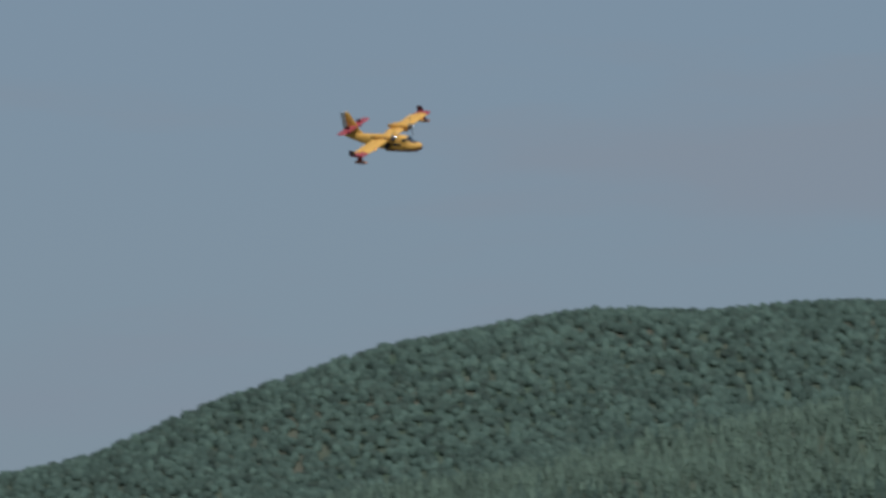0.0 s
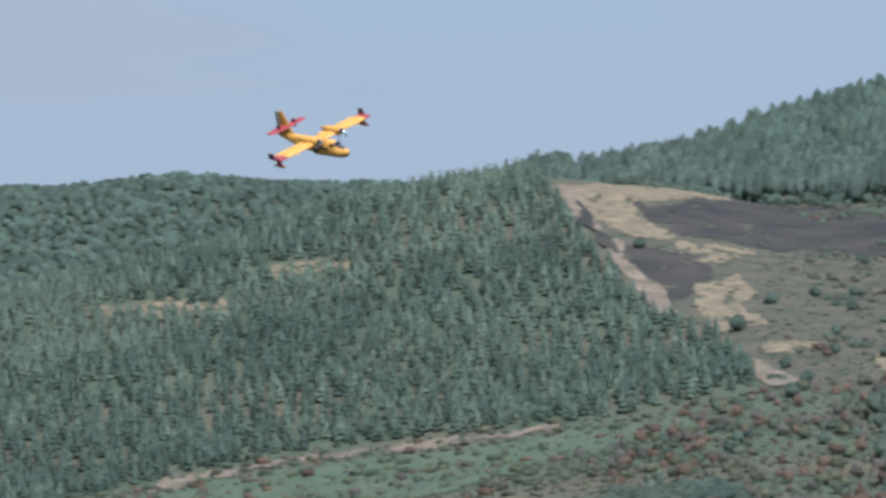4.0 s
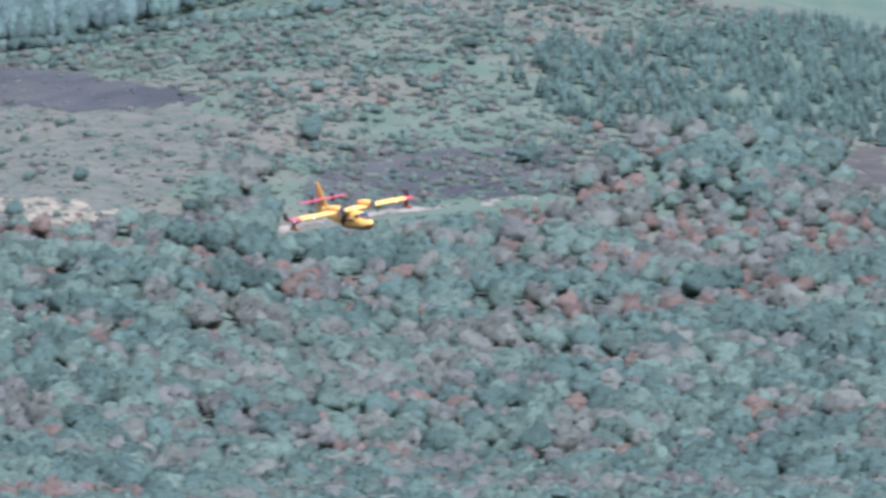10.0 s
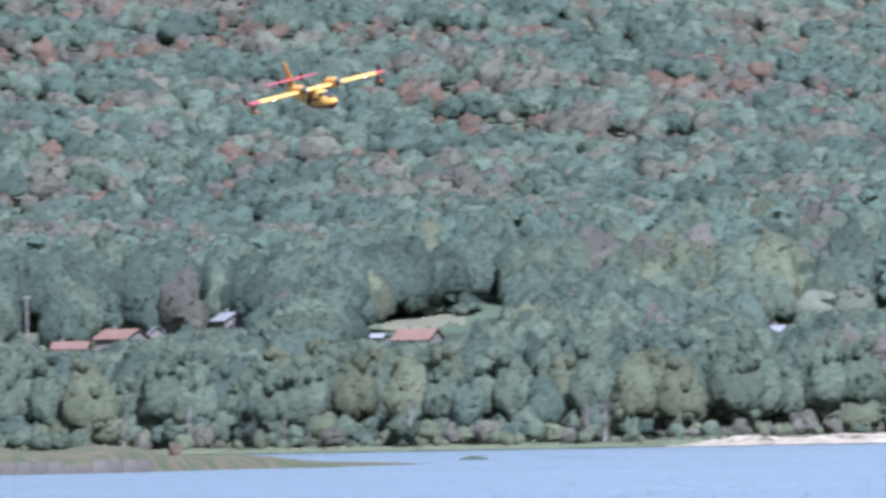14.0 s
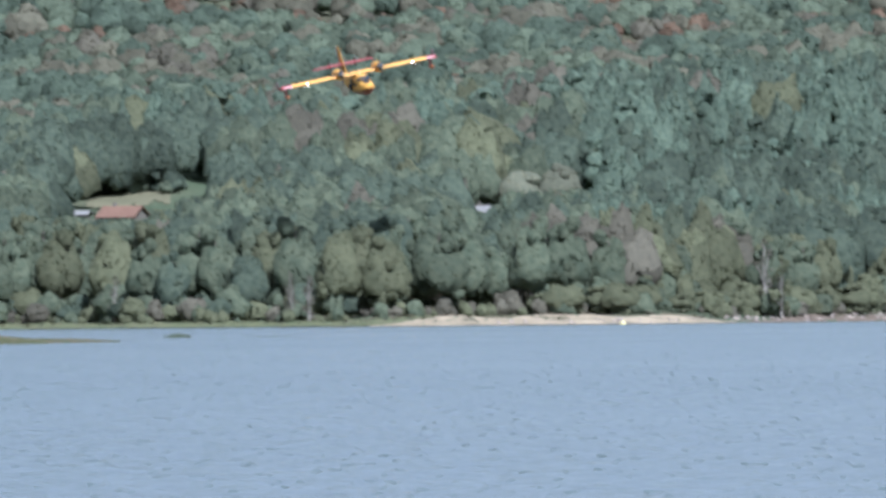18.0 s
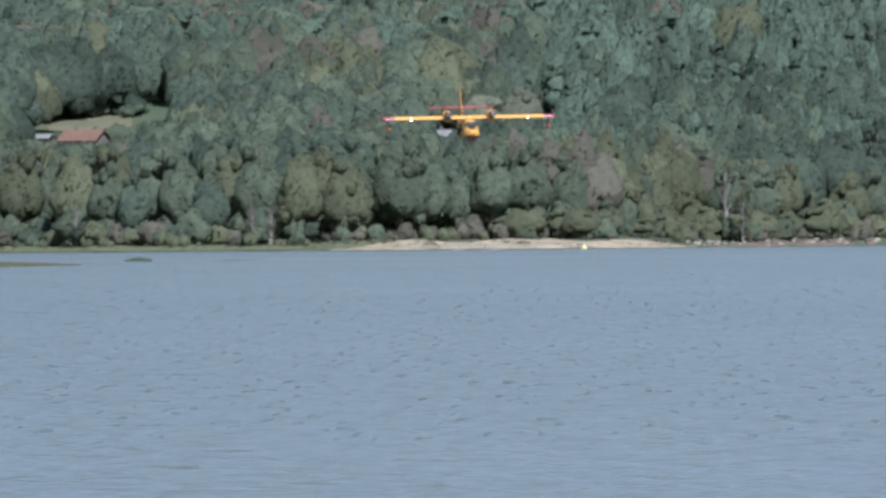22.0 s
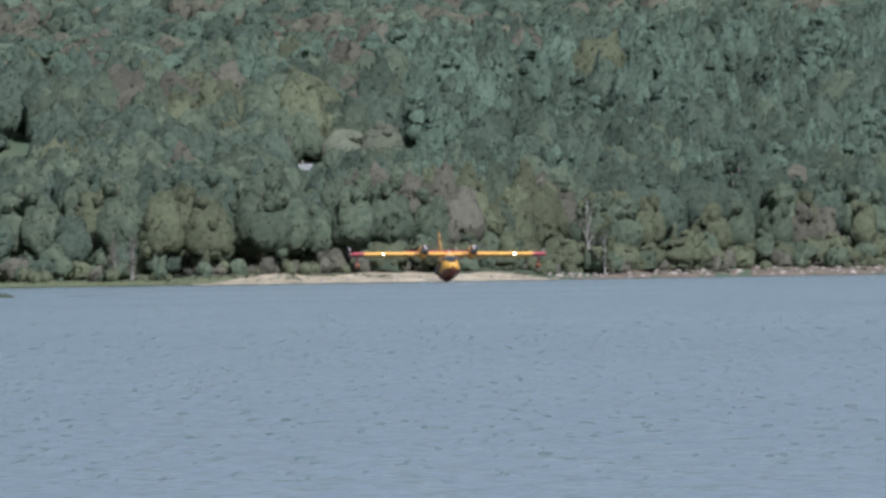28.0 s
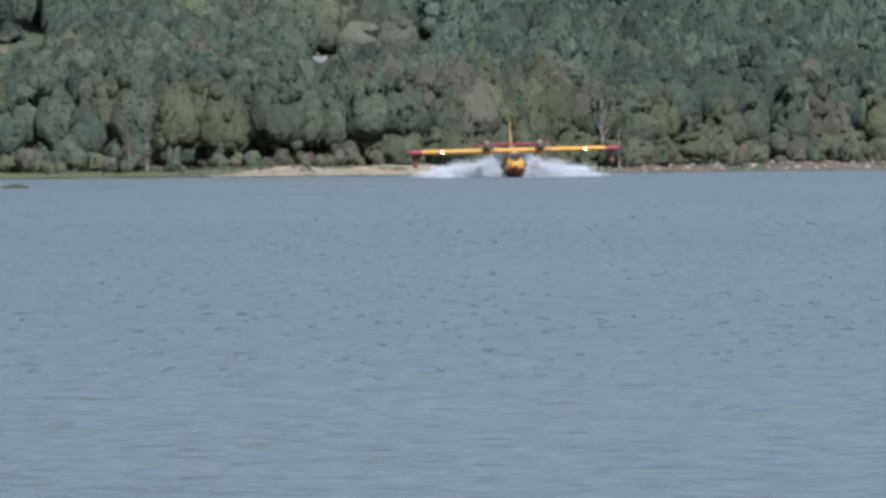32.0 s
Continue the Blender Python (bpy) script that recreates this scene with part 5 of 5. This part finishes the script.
bm = bmesh.new()
loft(bm, [wing_ring(x, 0, 3.55, 0.06, 0.62) for x in (-12.4, -6, 0, 6, 12.4)])
wing = part("wing", bm, YELLOW, plane, smooth=False)
for s in (-1, 1):
    bm = bmesh.new()
    loft(bm, [wing_ring(s * x, 0, c, 0.06, th) for x, c, th in ((12.4, 3.56, 0.63), (13.9, 3.5, 0.58), (14.3, 3.1, 0.4))])
    part("wing_tip", bm, RED, plane, "red wing tip")
    # winglet, a thin upright plate
    bm = bmesh.new()
    loft(bm, [[(s * (14.24 + 0.10 * t) + o, -0.75 - 0.25 * t + l * (1.0 - 0.35 * t), 0.1 + 1.25 * t) for o, l in ((-0.035, 0.8), (0.035, 0.8), (0.035, -1), (-0.035, -1))] for t in (0, 0.5, 1)])
    part("winglet", bm, DARKRED, plane, "thin dark red winglet")
    # flaps and ailerons: seams
    for x0, x1, nm in ((1.5, 7.2, "flap"), (7.35, 12.2, "aileron")):
        bm = bmesh.new()
        box(bm, min(s * x0, s * x1), max(s * x0, s * x1), -1.95, -1.15, -0.02, 0.2, 0.04)
        part(nm, bm, YELLOW, plane)
    # landing light
    bm = bmesh.new()
    loft(bm, [[(s * 9.7 + q * math.cos(a), y, 0.05 + q * math.sin(a)) for a in np.arange(10) * math.pi / 5] for q, y in ((0.10, 1.70), (0.13, 1.86), (0.05, 1.90))])
    lens_ = part("landing_light", bm, LIT, plane, "lit white landing light")
    bm = bmesh.new()
    rim = [(0.15, 1.66), (0.15, 2.12), (0.19, 2.12), (0.19, 1.66)]
    loft(bm, [[(s * 9.7 + q * math.cos(a), y, 0.05 + q * math.sin(a)) for a in np.arange(12) * math.pi / 6] for q, y in rim + rim[:1]], caps=False)
    part("lamp_housing", bm, YELLOW, lens_)
    # engine nacelle
    ring = [(0.34, 3.0), (0.56, 2.6), (0.68, 1.9), (0.72, 0.6), (0.62, -0.9), (0.25, -2.6)]
    bm = bmesh.new()
    loft(bm, [[(s * 3.6 + q * 0.95 * math.cos(a), y, 0.62 + q * 1.15 * math.sin(a)) for a in np.arange(14) * math.pi / 7] for q, y in ring])
    nac = part("nacelle", bm, YELLOW, plane, smooth=True)
    bm = bmesh.new()
    loft(bm, [[(s * 3.6 + q * math.cos(a), y, 0.62 + q * 1.15 * math.sin(a)) for a in np.arange(14) * math.pi / 7] for q, y in ((0.58, 2.62), (0.48, 3.0), (0.34, 3.06))])
    part("intake_lip", bm, DARKMETAL, nac)
    bm = bmesh.new()
    tube(bm, (s * 3.6 + 0.62, 1.4, 0.35), (s * 3.6 + 0.75, 0.7, 0.4), 0.16, 0.16)
    part("exhaust", bm, DARKMETAL, nac)
    bm = bmesh.new()
    box(bm, s * 3.6 - 0.38, s * 3.6 + 0.38, -1.2, 2.2, -0.45, 0.2, 0.1)
    part("nacelle_fairing", bm, YELLOW, nac)
    # float and strut
    bm = bmesh.new()
    loft(bm, [[(s * 13.3 + wd * px, y, -1.55 + ht * pz) for px, pz in ((0, -1), (0.8, -0.4), (1, 0.3), (0.5, 0.9), (-0.5, 0.9), (-1, 0.3), (-0.8, -0.4))] for y, wd, ht in ((1.75, 0.06, 0.08), (1.3, 0.28, 0.3), (0.3, 0.38, 0.38), (-0.7, 0.3, 0.3), (-1.5, 0.06, 0.08))])
    fl = part("float", bm, ORANGE, plane, "orange-red wing-tip float")
    bm = bmesh.new()
    box(bm, s * 13.3 - 0.08, s * 13.3 + 0.08, -0.5, 0.75, -1.3, 0.0, 0.03)
    part("strut", bm, RED, fl)
    bm = bmesh.new()
    box(bm, s * 13.3 - 0.4, s * 13.3 + 0.4, -0.1, 0.5, -1.62, -1.52, 0.02)
    part("band", bm, RED, fl)
    # main wheel folded against the hull
    bm = bmesh.new()
    loft(bm, [[(s * (1.36 + o), -0.4 + q * math.cos(a), -2.15 + q * math.sin(a)) for a in np.arange(16) * math.pi / 8] for q, o in ((0.48, 0), (0.58, 0.1), (0.58, 0.3), (0.46, 0.4))])
    wh = part("wheel", bm, RUBBER, plane)
    bm = bmesh.new()
    loft(bm, [[(s * (1.5 + o), -0.4 + q * math.cos(a), -2.15 + q * math.sin(a)) for a in np.arange(10) * math.pi / 5] for q, o in ((0.28, 0), (0.26, 0.3))])
    part("rim", bm, DARKMETAL, wh)
    bm = bmesh.new()
    tube(bm, (s * 1.2, -0.4, -1.3), (s * 1.55, -0.4, -2.1), 0.1, 0.1)
    part("gear_leg", bm, DARKMETAL, plane)
    # tailplane half and finlet
    bm = bmesh.new()
    loft(bm, [wing_ring(s * x, y, c, 1.42, th) for x, y, c, th in ((0.1, -9.0, 2.7, 0.34), (5.3, -9.0, 1.95, 0.22), (5.5, -9.0, 1.6, 0.12))])
    part("tailplane", bm, RED, plane, "red tailplane")
    bm = bmesh.new()
    loft(bm, [[(s * 2.35 + o, -8.9 + l * c, z) for o, l in ((-0.035, 0.5), (0.035, 0.5), (0.035, -0.5), (-0.035, -0.5))] for z, c in ((0.6, 0.9), (1.4, 1.5), (2.3, 0.8))])
    part("finlet", bm, DARKRED, plane, "dark red finlet")
bm = bmesh.new()
loft(bm, [[(o * th, y0 + (y1 - y0) * t, z) for o, t in ((0.2, 0), (1, 0.35), (0.8, 0.7), (0.15, 1), (-0.15, 1), (-0.8, 0.7), (-1, 0.35), (-0.2, 0))] for z, y0, y1, th in ((-0.3, -6.4, -10.3, 0.24), (0.6, -7.4, -10.3, 0.20), (4.35, -9.35, -10.7, 0.12), (4.55, -9.6, -10.65, 0.06))])
fin = part("tail_fin", bm, YELLOW, plane)
bm = bmesh.new()
loft(bm, [[(o * th, y0 + (y1 - y0) * t, z) for o, t in ((1, 0), (0.1, 1), (-0.1, 1), (-1, 0))] for z, y0, y1, th in ((0.0, -10.28, -11.45, 0.12), (4.4, -10.68, -11.6, 0.07))])
part("rudder", bm, PALEPAINT, plane, "pale grey rudder")
for z in (0.9, 1.9, 2.9):
    bm = bmesh.new()
    box(bm, -0.15, 0.15, -10.36, -10.26, z, z + 0.15)
    part("rudder_hinge", bm, RED, fin)
bm = bmesh.new()
tube(bm, (0, 2.0, 0.0), (0, 1.6, 0.9), 0.05, 0.02)
part("antenna", bm, WHITE, plane)
# propellers
props = []
for s in (-1, 1):
    prop = new("propeller")
    prop.parent = plane
    prop.matrix_basis = pose(s * 3.6, 3.05, 0.62)
    bm = bmesh.new()
    loft(bm, [[(q * math.cos(a), y, q * math.sin(a)) for a in np.arange(12) * math.pi / 6] for q, y in ((0.3, 0), (0.28, 0.3), (0.16, 0.6), (0.03, 0.72))])
    part("spinner", bm, STEEL, prop, "polished metal spinner", smooth=True)
    for k in range(4):
        bm = bmesh.new()
        loft(bm, [[(px * c, 0.15 + py, z) for px, py in ((0.5, 0.04), (0, 0.07), (-0.5, -0.02), (0, -0.05))] for z, c in ((0.2, 0.12), (0.7, 0.17), (1.6, 0.15), (1.98, 0.08))])
        bl = part("blade", bm, BLACK, prop)
        bl.matrix_local = Matrix.Rotation(k * math.pi / 2, 4, "Y")
    props.append((prop, s))


FLIGHT = [
    (0, -585.5, 2785.7, 181.84, 109.1, -4.4, 22.2), (2, -496.2, 2754.5, 169.40, 115.1, -7.4, 23.5),
    (4, -415.7, 2732.7, 150.62, 121.2, -9.2, 20.8), (7, -307.6, 2672.6, 120.86, 131.3, -7.9, 15.8),
    (9, -244.5, 2619.5, 103.83, 138.1, -5.7, 9.5), (11, -189.2, 2573.9, 89.52, 141.0, -6.2, 10.8),
    (13, -139.5, 2522.1, 73.91, 145.0, -2.7, 11.3), (15, -97.4, 2465.4, 60.91, 153.3, -4.4, 12.7),
    (18, -53.0, 2371.4, 44.29, 163.6, -2.5, 11.4), (19, -43.5, 2337.8, 38.97, 164.3, -2.5, 13.5),
    (20, -36.2, 2304.5, 33.65, 165.4, -2.8, 11.1), (21, -30.4, 2271.8, 27.93, 168.0, -3.1, 5.0),
    (22, -25.6, 2241.1, 21.76, 171.7, -2.9, 0.8), (23, -20.9, 2196.2, 16.36, 174.0, 0.3, 0.2),
    (24, -16.8, 2147.6, 11.77, 173.1, 2.2, 0.2), (25, -13.5, 2100.4, 8.24, 174.5, 5.6, -0.7),
    (28, -5.6, 1980.5, 4.09, 173.1, 5.6, -0.6), (29, -3.2, 1944.1, 3.69, 174.6, 5.7, 0.3),
    (30, -1.1, 1909.8, 3.69, 176.3, 4.6, -0.1), (31, 0.6, 1873.2, 3.55, 176.8, 3.5, 1.5),
    (32, 1.8, 1835.2, 3.44, 177.5, 2.9, 0.9),
]


# ---- spray thrown up by the hull: clouds of drops, in rigid sheets ----
def spray(name, pieces, seed, label):
    """pieces: (x, y, z, rx, ry, rz, count) blobs of drops."""
    r = np.random.RandomState(seed)
    V, T = [], []
    off = 0
    v0 = np.array([(1, 0, -0.6), (-0.6, 0.9, -0.6), (-0.6, -0.9, -0.6), (0, 0, 1)], float)
    f0 = np.array([(0, 2, 1), (0, 1, 3), (1, 2, 3), (2, 0, 3)])
    for cx, cy, cz, rx, ry, rz, n in pieces:
        q = r.normal(0, 0.5, (n, 3))
        c = np.array([cx, cy, cz]) + q * (rx, ry, rz)
        sz = r.uniform(0.03, 0.13, n) * np.maximum(0.3, 1.1 - np.linalg.norm(q, axis=1) * 0.5)
        V.append((c[:, None, :] + v0[None] * sz[:, None, None]).reshape(-1, 3))
        T.append((np.arange(n)[:, None, None] * 4 + f0[None] + off).reshape(-1, 3))
        off += 4 * n
    return tagged(new(name, mesh_from(name, np.concatenate(V), np.concatenate(T), [FOAM], smooth=True)), label, "spray")


SPRAY = []
for s in (-1, 1):
    for k, (out, back, hgt, n) in enumerate(((2.6, 0, 1.3, 3000), (4.6, -5, 1.9, 4200), (7.2, -11, 1.9, 4200), (10.5, -18, 1.2, 3200), (3.2, -13, 2.6, 4200))):
        out *= 1.0 if s > 0 else 0.74
        ob = spray("water_spray", [(s * out, back, hgt * 0.45, 2.4, 3.5, hgt * 0.8, n), (s * (out + 1), back - 2, 0.15, 3.0, 4.0, 0.25, n // 2)], 90 + 7 * k + s, "white spray thrown up beside the hull")
        SPRAY.append((ob, k))


def flight_pose(x, y, z, head, pitch, roll):
    return Matrix.Translation((x, y, z)) @ Matrix.Rotation(-radians(head), 4, "Z") @ Matrix.Rotation(radians(pitch), 4, "X") @ Matrix.Rotation(radians(roll), 4, "Y")


def motions():
    walk(plane, [(r[0], flight_pose(*r[1:])) for r in FLIGHT])
    for prop, s in props:
        base = pose(s * 3.6, 3.05, 0.62)
        walk(prop, [(i * 0.1, base @ Matrix.Rotation(radians(84 * i), 4, "Y")) for i in range(321)])
    tf = [r[0] for r in FLIGHT]
    for ob, k in SPRAY:
        rows = []
        for t in [0, 15, 25] + [28 + 0.25 * i for i in range(17)]:
            x, y = (float(np.interp(t, tf, [r[c] for r in FLIGHT])) for c in (1, 2))
            begin = 29.0 + 0.14 * k
            up = min(1.0, max(0.0, (t - begin) / 0.6))
            swell = 0.12 * math.sin(t * 5 + k * 1.7)
            rows.append((t, pose(x, y + 0.5, -3.2 + 3.2 * up + swell * up, 0, 0, 180 + 3 * math.sin(t * 3 + k))))
        walk(ob, rows)
    walk(lake, [(0, pose(0, 0, 0)), (16, pose(-3, -8, 0)), (32, pose(-6, -16, 0))])


motions()
